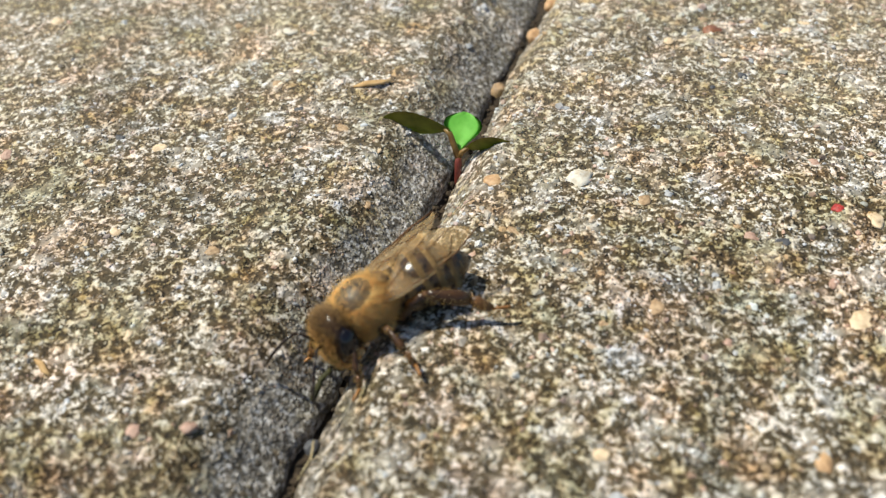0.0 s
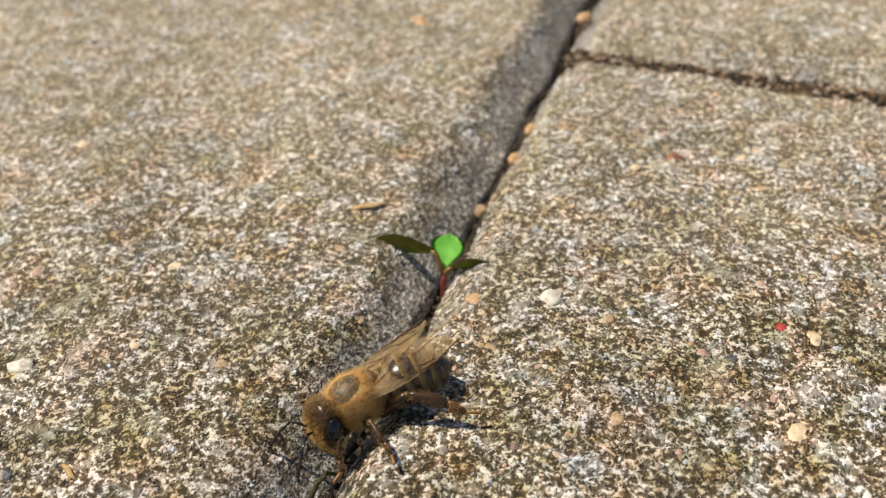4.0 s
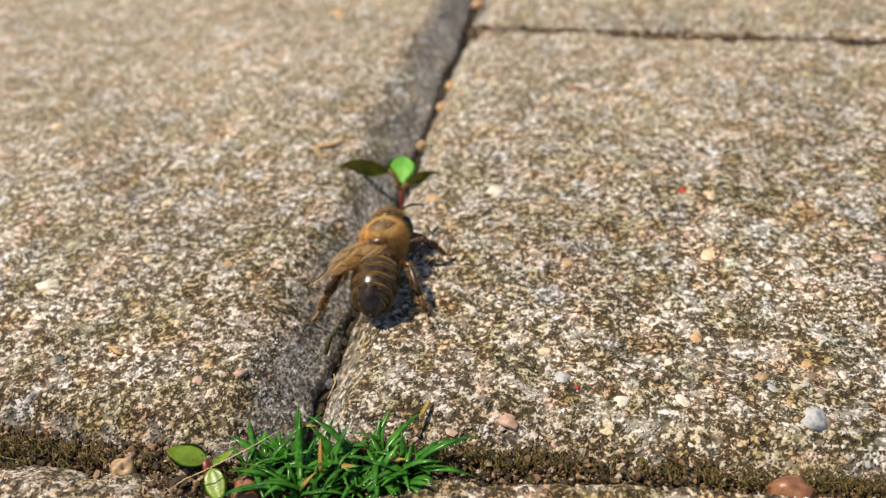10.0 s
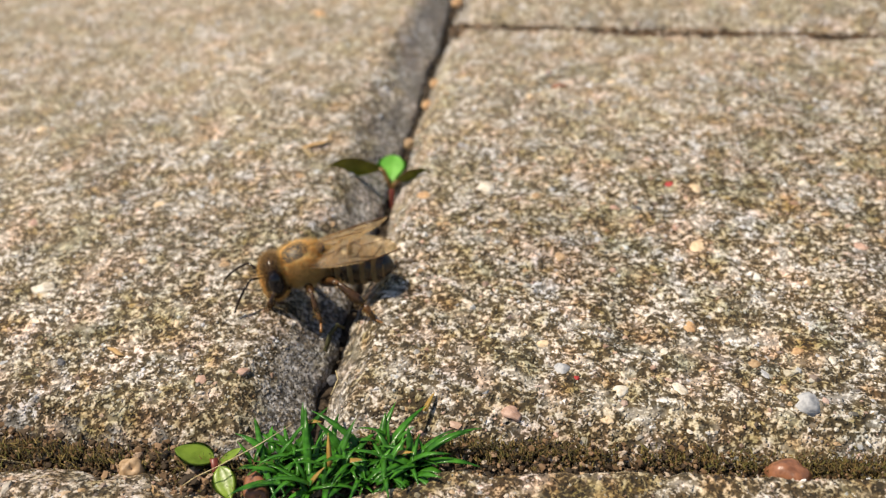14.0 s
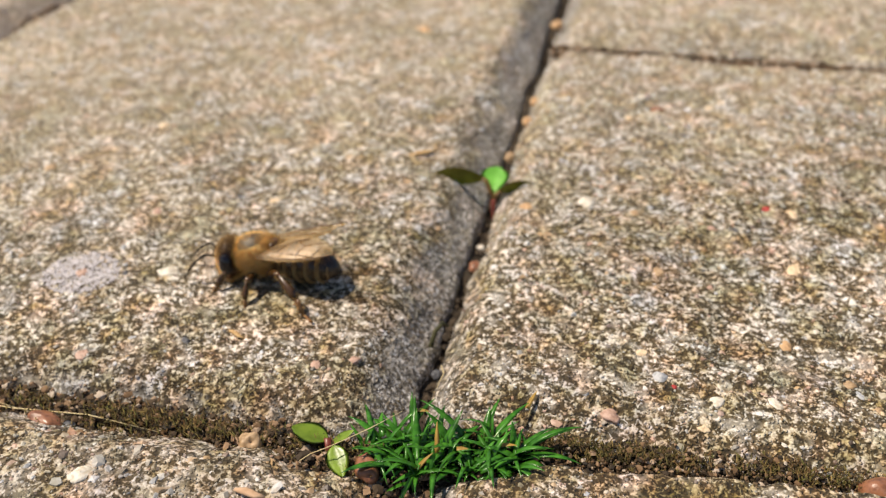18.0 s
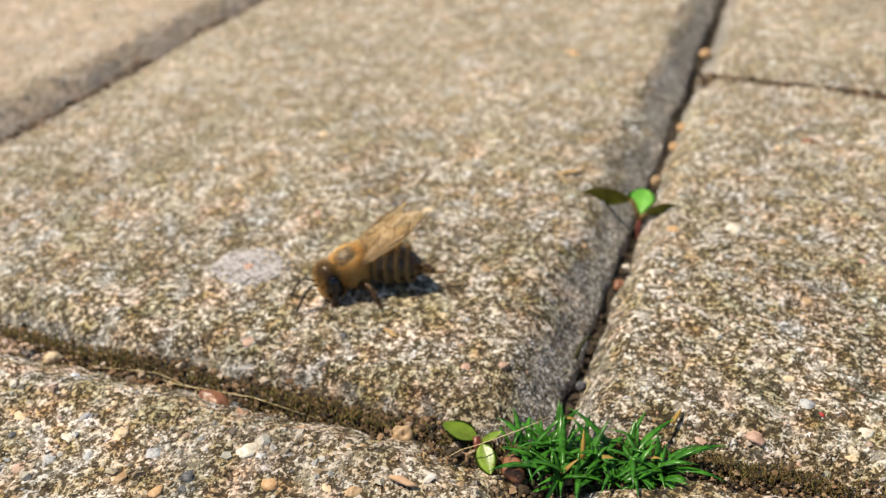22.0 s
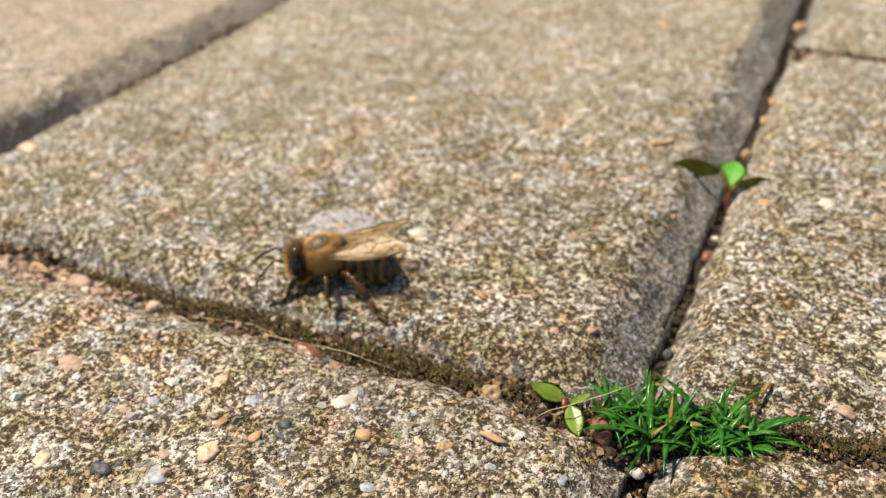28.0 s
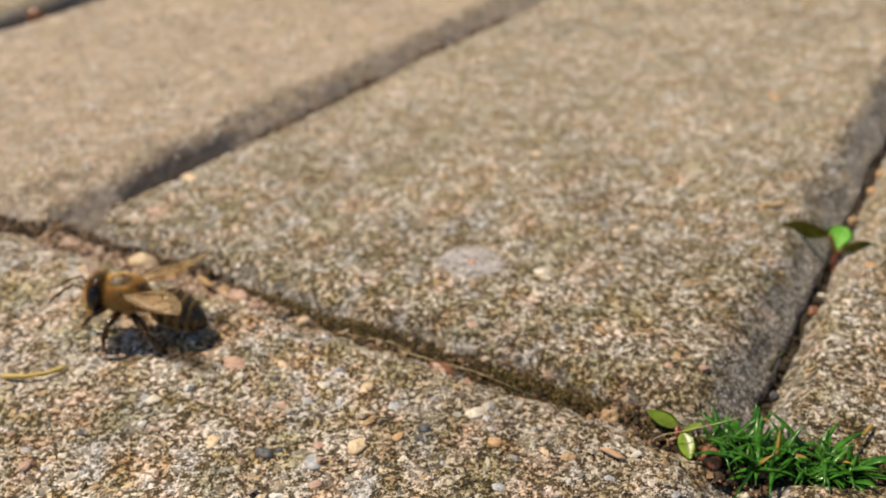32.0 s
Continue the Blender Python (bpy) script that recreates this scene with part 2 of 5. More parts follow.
def leaf_material(name, dark, light, rough=0.38, trans=0.35, scale=700):
    m, n, l, b = material(name, rough)
    t = noise_node(n, l, scale, 3)
    r = ramp(n, [(0.35, dark), (0.65, light)])
    l.new(t.outputs[0], r.inputs[0])
    info = n.new("ShaderNodeObjectInfo")
    hue = n.new("ShaderNodeHueSaturation")
    mul = n.new("ShaderNodeMath")
    mul.operation = "MULTIPLY_ADD"
    mul.inputs[1].default_value, mul.inputs[2].default_value = 0.4, 0.82
    l.new(info.outputs["Random"], mul.inputs[0])
    l.new(mul.outputs[0], hue.inputs["Value"])
    l.new(r.outputs[0], hue.inputs["Color"])
    l.new(hue.outputs[0], b.inputs["Base Color"])
    tr = n.new("ShaderNodeBsdfTranslucent")
    l.new(hue.outputs[0], tr.inputs["Color"])
    mix = n.new("ShaderNodeMixShader")
    mix.inputs[0].default_value = trans
    l.new(b.outputs[0], mix.inputs[1])
    l.new(tr.outputs[0], mix.inputs[2])
    l.new(mix.outputs[0], n["Material Output"].inputs[0])
    bump(n, l, b, t.outputs[0], 0.00006, 0.6)
    return m


def plain_material(name, dark, light, rough=0.5, scale=900, height=0.00005):
    m, n, l, b = material(name, rough)
    t = noise_node(n, l, scale, 3)
    r = ramp(n, [(0.35, dark), (0.65, light)])
    l.new(t.outputs[0], r.inputs[0])
    l.new(r.outputs[0], b.inputs["Base Color"])
    bump(n, l, b, t.outputs[0], height, 0.7)
    return m


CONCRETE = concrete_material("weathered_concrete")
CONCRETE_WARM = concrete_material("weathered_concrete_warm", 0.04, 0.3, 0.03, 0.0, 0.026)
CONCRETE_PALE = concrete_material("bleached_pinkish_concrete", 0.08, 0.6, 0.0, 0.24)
# same concrete with less of the painted slope shade
CONCRETE_PALE_EDGE = concrete_material("weathered_concrete_pale_edge", 0.0, 0.2)
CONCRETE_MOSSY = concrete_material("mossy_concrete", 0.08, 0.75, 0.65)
GRAINS = grain_material("sand_grains", [
    (0.0, (0.24, 0.195, 0.12)), (0.12, (0.88, 0.86, 0.81)), (0.22, (0.30, 0.245, 0.15)), (0.34, (0.55, 0.58, 0.63)), (0.42, (0.95, 0.94, 0.92)), (0.52, (0.46, 0.39, 0.27)),
    (0.64, (0.16, 0.115, 0.062)), (0.72, (0.70, 0.50, 0.30)), (0.80, (0.15, 0.145, 0.14)), (0.90, (0.70, 0.48, 0.38)), (1.0, (0.035, 0.030, 0.026))], 0.48, 2500, 0.25, 0.6)
SOIL = plain_material("dark_joint_soil", (0.018, 0.013, 0.008), (0.075, 0.052, 0.03), 0.95, 900, 0.0006)
SOIL_GRAINS = grain_material("soil_crumbs", [
    (0.0, (0.022, 0.016, 0.009)), (0.40, (0.075, 0.047, 0.022)), (0.65, (0.17, 0.098, 0.045)), (0.86, (0.33, 0.21, 0.12)), (1.0, (0.60, 0.52, 0.42))], 0.85)
SAND = grain_material("tan_joint_sand", [(0.0, (0.16, 0.10, 0.06)), (0.3, (0.40, 0.27, 0.17)), (0.6, (0.58, 0.43, 0.31)), (0.85, (0.66, 0.48, 0.40)), (1.0, (0.80, 0.72, 0.60))], 0.85)
MOSS = grain_material("dry_moss", [
    (0.0, (0.024, 0.018, 0.008)), (0.3, (0.075, 0.058, 0.016)), (0.55, (0.15, 0.082, 0.028)), (0.8, (0.105, 0.105, 0.022)), (1.0, (0.30, 0.21, 0.07))], 0.9, 2500, 0.2)
MOSS_DARK = plain_material("dark_mossy_bark", (0.020, 0.020, 0.006), (0.085, 0.080, 0.022), 0.8, 2500, 0.0002)
GRASS = leaf_material("grass_green", (0.020, 0.105, 0.008), (0.095, 0.34, 0.030), 0.24, 0.32)
GRASS_YELLOW = leaf_material("withered_grass", (0.45, 0.27, 0.05), (0.62, 0.42, 0.10), 0.5, 0.3)
LEAF = leaf_material("fresh_leaf", (0.10, 0.36, 0.03), (0.17, 0.50, 0.055), 0.30, 0.42)
LEAF_LIGHT = leaf_material("young_leaf", (0.20, 0.56, 0.07), (0.30, 0.70, 0.12), 0.40, 0.40)
LEAF_UNDER = leaf_material("red_brown_leaf_underside", (0.17, 0.125, 0.018), (0.30, 0.22, 0.036), 0.5, 0.50)
LEAF_DULL = leaf_material("reddish_green_leaf", (0.18, 0.29, 0.022), (0.34, 0.50, 0.055), 0.30, 0.42)
STEM = plain_material("red_stem", (0.11, 0.020, 0.015), (0.24, 0.055, 0.034), 0.4)
STALK = plain_material("red_green_stalk", (0.17, 0.09, 0.022), (0.28, 0.17, 0.045), 0.45)
STRAW = plain_material("dry_straw", (0.42, 0.25, 0.09), (0.66, 0.44, 0.20), 0.7)
WOOD = plain_material("pinkish_dry_wood", (0.44, 0.27, 0.15), (0.66, 0.44, 0.28), 0.8)
FIBRE = plain_material("pale_fibre", (0.52, 0.40, 0.18), (0.72, 0.60, 0.34), 0.6)
YELLOW_FIBRE = plain_material("yellow_fibre", (0.62, 0.44, 0.10), (0.80, 0.62, 0.22), 0.6)
STONE = {
    "white": stone_material("white_stone", (0.78, 0.72, 0.60), (0.55, 0.46, 0.33)),
    "cream": stone_material("cream_stone", (0.80, 0.62, 0.40), (0.56, 0.40, 0.23)),
    "orange": stone_material("orange_stone", (0.60, 0.38, 0.19), (0.42, 0.24, 0.11)),
    "red": stone_material("red_stone", (0.50, 0.045, 0.035), (0.30, 0.03, 0.025)),
    "pink": stone_material("pink_stone", (0.55, 0.36, 0.27), (0.38, 0.23, 0.16)),
    "brown": stone_material("brown_stone", (0.30, 0.13, 0.065), (0.17, 0.07, 0.035), 0.35),
    "tan": stone_material("tan_stone", (0.50, 0.34, 0.19), (0.30, 0.19, 0.09)),
    "grey": stone_material("grey_stone", (0.50, 0.50, 0.50), (0.26, 0.27, 0.28)),
    "dark": stone_material("dark_stone", (0.10, 0.10, 0.105), (0.045, 0.045, 0.05)),
}
CHITIN = plain_material("dark_chitin", (0.013, 0.009, 0.007), (0.040, 0.024, 0.014), 0.24, 1500, 0.00003)
CHITIN_BROWN = plain_material("brown_chitin", (0.065, 0.030, 0.010), (0.19, 0.090, 0.028), 0.28, 1500, 0.00003)
LEG = plain_material("dark_brown_leg", (0.022, 0.011, 0.005), (0.085, 0.040, 0.013), 0.26, 1500, 0.00003)
AMBER = plain_material("amber_chitin", (0.22, 0.095, 0.024), (0.40, 0.19, 0.050), 0.32, 1500, 0.00003)
PLATE = plain_material("brown_black_plate", (0.017, 0.011, 0.008), (0.080, 0.044, 0.018), 0.27, 1200, 0.00003)
SCUTUM = plain_material("grey_brown_back", (0.048, 0.036, 0.018), (0.125, 0.090, 0.045), 0.48, 2500, 0.00006)
EYE = plain_material("black_eye", (0.005, 0.004, 0.006), (0.012, 0.010, 0.014), 0.12, 6000, 0.00001)
BAND = plain_material("tan_felt", (0.17, 0.10, 0.033), (0.35, 0.215, 0.076), 0.8, 3000, 0.00004)
FUR_BASE = plain_material("golden_brown_underfur", (0.38, 0.25, 0.078), (0.64, 0.445, 0.165), 0.8, 3000, 0.00006)
HAIR = leaf_material("golden_hair", (0.90, 0.60, 0.21), (1.0, 0.81, 0.41), 0.45, 0.58, 300)
HAIR_PALE = grain_material("pale_hair", [(0.0, (0.29, 0.175, 0.06)), (1.0, (0.55, 0.37, 0.15))], 0.55, 900, 0.1)
HAIR_DARK = grain_material("brown_hair", [(0.0, (0.085, 0.046, 0.012)), (1.0, (0.30, 0.17, 0.045))], 0.55, 900, 0.1)


def wing_material():
    m, n, l, b = material("wing_membrane", 0.22)
    t = noise_node(n, l, 800, 2)
    r = ramp(n, [(0.3, (0.82, 0.62, 0.34)), (0.7, (0.98, 0.83, 0.55))])
    l.new(t.outputs[0], r.inputs[0])
    thin = n.new("ShaderNodeBsdfTranslucent")
    l.new(r.outputs[0], thin.inputs[0])
    skin = n.new("ShaderNodeBsdfDiffuse")
    l.new(r.outputs[0], skin.inputs[0])
    body = n.new("ShaderNodeMixShader")
    body.inputs[0].default_value = 0.35
    l.new(thin.outputs[0], body.inputs[1])
    l.new(skin.outputs[0], body.inputs[2])
    shine = n.new("ShaderNodeBsdfGlossy")
    shine.inputs["Roughness"].default_value = 0.34
    shine.inputs["Color"].default_value = (1.0, 0.90, 0.86, 1)
    clear = n.new("ShaderNodeBsdfTransparent")
    clear.inputs[0].default_value = (0.96, 0.90, 0.78, 1)
    a, c = n.new("ShaderNodeMixShader"), n.new("ShaderNodeMixShader")
    a.inputs[0].default_value, c.inputs[0].default_value = 0.05, 0.27
    l.new(body.outputs[0], a.inputs[1])
    l.new(shine.outputs[0], a.inputs[2])
    l.new(clear.outputs[0], c.inputs[1])
    l.new(a.outputs[0], c.inputs[2])
    l.new(c.outputs[0], n["Material Output"].inputs[0])
    k = n.new("ShaderNodeBump")
    k.inputs["Distance"].default_value, k.inputs["Strength"].default_value = 0.00012, 0.5
    l.new(t.outputs[0], k.inputs["Height"])
    l.new(k.outputs[0], shine.inputs["Normal"])
    return m


WING = wing_material()


# ---- building helpers; all lengths in millimetres ----
def mesh_of(name, verts, faces, mats, smooth=True, index=None):
    me = bpy.data.meshes.new(name)
    v = np.asarray(verts, dtype=np.float64) * MM
    me.from_pydata(v.tolist() if len(v) < 5000 else v, [], faces)
    for m in (mats if isinstance(mats, (list, tuple)) else [mats]):
        me.materials.append(m)
    if index is not None:
        me.polygons.foreach_set("material_index", np.asarray(index, dtype=np.int32))
    if smooth:
        me.polygons.foreach_set("use_smooth", np.ones(len(me.polygons), dtype=bool))
    me.update()
    return me


def fast_mesh(name, verts, tris, mat, smooth=True):
    """A triangle mesh from arrays."""
    me = bpy.data.meshes.new(name)
    v, f = np.asarray(verts, np.float32) * MM, np.asarray(tris, np.int32)
    me.vertices.add(len(v))
    me.vertices.foreach_set("co", v.ravel())
    me.loops.add(f.size)
    me.loops.foreach_set("vertex_index", f.ravel())
    me.polygons.add(len(f))
    me.polygons.foreach_set("loop_start", np.arange(0, f.size, f.shape[1], dtype=np.int32))
    me.polygons.foreach_set("loop_total", np.full(len(f), f.shape[1], dtype=np.int32))
    me.polygons.foreach_set("use_smooth", np.full(len(f), smooth, dtype=bool))
    me.materials.append(mat)
    me.update()
    me.validate()
    return me


def mm_pose(x, y, z, rx=0, ry=0, rz=0, s=1.0):
    return pose(x * MM, y * MM, z * MM, rx, ry, rz) @ Matrix.Diagonal((s, s, s, 1) if not isinstance(s, tuple) else (*s, 1))


def part(name, me, parent, m=None, label="", kind=""):
    ob = new(name, me)
    ob.parent = parent
    if m is not None:
        ob.matrix_basis = m
    return tagged(ob, label, kind=kind)


def value_noise(x, y, seed):
    """Smooth noise on a unit lattice, -1 to 1."""
    xi, yi = np.floor(x).astype(np.int64), np.floor(y).astype(np.int64)
    fx, fy = x - xi, y - yi
    fx, fy = fx * fx * (3 - 2 * fx), fy * fy * (3 - 2 * fy)

    def h(a, b):
        k = (a * 374761393 + b * 668265263 + seed * 1442695041) & 0xFFFFFFFF
        k = ((k ^ (k >> 13)) * 1274126177) & 0xFFFFFFFF
        return ((k ^ (k >> 16)) & 0xFFFF) / 32767.5 - 1.0
    a, b, c, d = h(xi, yi), h(xi + 1, yi), h(xi, yi + 1), h(xi + 1, yi + 1)
    return a + (b - a) * fx + (c - a) * fy + (a - b - c + d) * fx * fy


PHI = (1 + 5 ** 0.5) / 2
ICO_V = np.array([(-1, PHI, 0), (1, PHI, 0), (-1, -PHI, 0), (1, -PHI, 0), (0, -1, PHI), (0, 1, PHI),
                  (0, -1, -PHI), (0, 1, -PHI), (PHI, 0, -1), (PHI, 0, 1), (-PHI, 0, -1), (-PHI, 0, 1)]) / math.hypot(1, PHI)
ICO_F = np.array([(0, 11, 5), (0, 5, 1), (0, 1, 7), (0, 7, 10), (0, 10, 11), (1, 5, 9), (5, 11, 4), (11, 10, 2), (10, 7, 6), (7, 1, 8),
                  (3, 9, 4), (3, 4, 2), (3, 2, 6), (3, 6, 8), (3, 8, 9), (4, 9, 5), (2, 4, 11), (6, 2, 10), (8, 6, 7), (9, 8, 1)])


def grain_cloud(name, xyz, radius, rng, mat, flat=0.65, jitter=0.22, smooth=False):
    """Many small angular stones in one mesh: centres, radii."""
    n = len(xyz)
    ang = rng.uniform(0, 2 * np.pi, n)
    sc = np.c_[rng.uniform(0.75, 1.35, n), rng.uniform(0.65, 1.1, n), rng.uniform(0.6, 1.1, n) * flat] * radius[:, None]
    v = ICO_V[None] * (1 + rng.uniform(-jitter, jitter, (n, 12, 1)))
    tilt = rng.normal(0, 0.35, n)
    v = v * sc[:, None, :]
    c, s = np.cos(tilt)[:, None], np.sin(tilt)[:, None]
    v = np.stack([v[..., 0], v[..., 1] * c - v[..., 2] * s, v[..., 1] * s + v[..., 2] * c], -1)
    c, s = np.cos(ang)[:, None], np.sin(ang)[:, None]
    v = np.stack([v[..., 0] * c - v[..., 1] * s, v[..., 0] * s + v[..., 1] * c, v[..., 2]], -1) + xyz[:, None, :]
    f = ICO_F[None] + 12 * np.arange(n)[:, None, None]
    return fast_mesh(name, v.reshape(-1, 3), f.reshape(-1, 3), mat, smooth)


def spike_cloud(name, base, tip, width, mat):
    """Many thin three-sided spikes (hairs, moss) in one mesh."""
    n = len(base)
    d = tip - base
    d = d / (np.linalg.norm(d, axis=1)[:, None] + 1e-9)
    a = np.cross(d, np.where(np.abs(d[:, 2:3]) < 0.9, [[0, 0, 1.0]], [[1.0, 0, 0]]))
    a /= np.linalg.norm(a, axis=1)[:, None] + 1e-9
    b = np.cross(d, a)
    w = np.asarray(width).reshape(-1, 1)
    v = np.stack([base + a * w, base + (-0.5 * a + 0.866 * b) * w, base + (-0.5 * a - 0.866 * b) * w, tip], 1)
    f = np.array([(0, 1, 3), (1, 2, 3), (2, 0, 3)])[None] + 4 * np.arange(n)[:, None, None]
    return fast_mesh(name, v.reshape(-1, 3), f.reshape(-1, 3), mat, True)


def tube(points, radii, sides=8, flat=1.0):
    """Verts and faces of a tapered round bar along points."""
    pts = [Vector(p) for p in points]
    verts, faces = [], []
    for i, p in enumerate(pts):
        d = (pts[min(i + 1, len(pts) - 1)] - pts[max(i - 1, 0)]).normalized()
        a = d.cross(Vector((0, 0, 1)) if abs(d.z) < 0.95 else Vector((1, 0, 0))).normalized()
        b = d.cross(a)
        for k in range(sides):
            t = 2 * math.pi * k / sides
            verts.append(p + (a * math.cos(t) * flat + b * math.sin(t)) * radii[i])
    for i in range(len(pts) - 1):
        for k in range(sides):
            k2 = (k + 1) % sides
            faces.append((i * sides + k, i * sides + k2, (i + 1) * sides + k2, (i + 1) * sides + k))
    faces.append(tuple(range(sides - 1, -1, -1)))
    faces.append(tuple(range((len(pts) - 1) * sides, len(pts) * sides)))
    return [tuple(v) for v in verts], faces


def ball(center, radii, seg=20, rings=14, shape=None):
    """Verts and faces of an ellipsoid; shape(x, y, z) may bend the unit ball."""
    verts, faces = [], []
    for i in range(rings + 1):
        th = math.pi * i / rings
        for k in range(seg):
            ph = 2 * math.pi * k / seg
            u = (math.sin(th) * math.cos(ph), math.sin(th) * math.sin(ph), math.cos(th))
            if shape:
                u = shape(*u)
            verts.append(tuple(c + r * w for c, r, w in zip(center, radii, u)))
    for i in range(rings):
        for k in range(seg):
            k2 = (k + 1) % seg
            faces.append((i * seg + k, (i + 1) * seg + k, (i + 1) * seg + k2, i * seg + k2))
    return verts, faces


# ---- the paving: chamfered concrete blocks with open joints ----
class Paver:
    """Four corners (front left, front right, back right, back left) in mm, chamfer widths (left, right, front, back), top height."""

    def __init__(self, corners, chamfer, drop, z, seed, step, hollows=()):
        self.hollows = hollows
        self.c = [np.array(p, float) for p in corners]
        self.ch, self.drop, self.z, self.seed, self.step = chamfer, drop, z, seed, step
        self.w = np.linalg.norm(self.c[1] - self.c[0])
        self.h = np.linalg.norm(self.c[3] - self.c[0])

    def xy(self, u, v):
        a, b, c, d = self.c
        u, v = u[..., None], v[..., None]
        return a * (1 - u) * (1 - v) + b * u * (1 - v) + c * u * v + d * (1 - u) * v

    def height(self, u, v):
        p = self.xy(u, v)
        x, y = p[..., 0], p[..., 1]
        s = self.seed
        wob = 0.9 * value_noise(x / 9, y / 9, s + 1) + 0.5 * value_noise(x / 2.6, y / 2.6, s + 2)
        z = np.zeros_like(x)
        for dist, wid, drop in ((u * self.w, self.ch[0], 1), ((1 - u) * self.w, self.ch[1], 1), (v * self.h, self.ch[2], 0.62), ((1 - v) * self.h, self.ch[3], 0.62)):
            q = np.clip(1 - (dist + wob * 0.6) / wid, 0, 1.15)
            z = np.minimum(z, -self.drop * (np.sqrt(q * q + 0.012) - 0.11) * drop)
        z += 0.22 * value_noise(x / 14, y / 14, s + 3) + 0.13 * value_noise(x / 4.2, y / 4.2, s + 4)
        z += 0.17 * value_noise(x / 1.5, y / 1.5, s + 5) + 0.14 * value_noise(x / 0.8, y / 0.8, s + 6)
        for hx, hy, rx, ry, dep in self.hollows:
            z -= dep * np.exp(-((x - hx - 0.108 * (y - hy)) / rx) ** 4 - ((y - hy) / ry) ** 4)
        return z + self.z

    def uv_of(self, x, y):
        """Inverse for the nearly square blocks, by a few steps."""
        a, b, c, d = self.c
        u = (x - a[0]) / self.w
        v = (y - a[1]) / self.h
        for _ in range(4):
            p = self.xy(u, v)
            u = u + (x - p[..., 0]) / self.w
            v = v + (y - p[..., 1]) / self.h
        return u, v

    def mesh(self, name, mat):
        nu, nv = max(8, int(self.w / self.step)), max(8, int(self.h / self.step))
        u, v = np.meshgrid(np.linspace(0, 1, nu + 1), np.linspace(0, 1, nv + 1))
        p = self.xy(u, v)
        z = self.height(u, v)
        x, y = p[..., 0].copy(), p[..., 1].copy()
        # the sides are a little uneven
        fade_u = np.clip(1 - np.minimum(u, 1 - u) * self.w / 4, 0, 1)
        fade_v = np.clip(1 - np.minimum(v, 1 - v) * self.h / 4, 0, 1)
        x += fade_u * (0.35 * value_noise(y / 5, 0 * y + self.seed, self.seed + 8) + 0.18 * value_noise(y / 1.3, 0 * y, self.seed + 9))
        y += fade_v * (0.35 * value_noise(x / 5, 0 * x + self.seed, self.seed + 10) + 0.18 * value_noise(x / 1.3, 0 * x, self.seed + 11))
        top = np.stack([x, y, z], -1).reshape(-1, 3)
        ids = np.arange((nu + 1) * (nv + 1)).reshape(nv + 1, nu + 1)
        quads = np.stack([ids[:-1, :-1], ids[:-1, 1:], ids[1:, 1:], ids[1:, :-1]], -1).reshape(-1, 4)
        ring = np.concatenate([ids[0, :-1], ids[:-1, -1], ids[-1, :0:-1], ids[:0:-1, 0]])
        low = top[ring].copy()
        low[:, 2] = -30.0
        n0 = len(top)
        k = np.arange(len(ring))
        k2 = (k + 1) % len(ring)
        side = np.stack([ring[k2], ring[k], n0 + k, n0 + k2], -1)
        return fast_mesh(name, np.concatenate([top, low]), np.concatenate([quads, side]), mat, True)


def add_grains(paver, ob, box, density, rmin, rmax, seed, name="sand_grain"):
    """Pale sand grains set into the top of a block inside box (x0, y0, x1, y1)."""
    rng = np.random.default_rng(seed)
    x0, y0, x1, y1 = box
    n = int((x1 - x0) * (y1 - y0) * density)
    x, y = rng.uniform(x0, x1, n), rng.uniform(y0, y1, n)
    u, v = paver.uv_of(x, y)
    clump = value_noise(x / 3.5, y / 3.5, seed + 1) + 0.7 * value_noise(x / 1.4, y / 1.4, seed + 2)
    keep = (u > 0.004) & (u < 0.996) & (v > 0.004) & (v < 0.996) & (clump > rng.uniform(-1.2, 0.9, n))
    u, v, x, y = u[keep], v[keep], x[keep], y[keep]
    r = rmin + (rmax - rmin) * rng.power(0.42, len(x))
    z = paver.height(u, v) + r * rng.uniform(-0.60, 0.0, len(x))
    top = (z > -1.0 - rng.uniform(0, 1.0, len(x))) | (paver is pav["right"])
    x, y, z, r = x[top], y[top], z[top], r[top]
    return part(name, grain_cloud(name, np.c_[x, y, z], r, rng, GRAINS, 0.75, 0.42), ob, kind="stuff", label="pale grey, cream and brown sand grains")


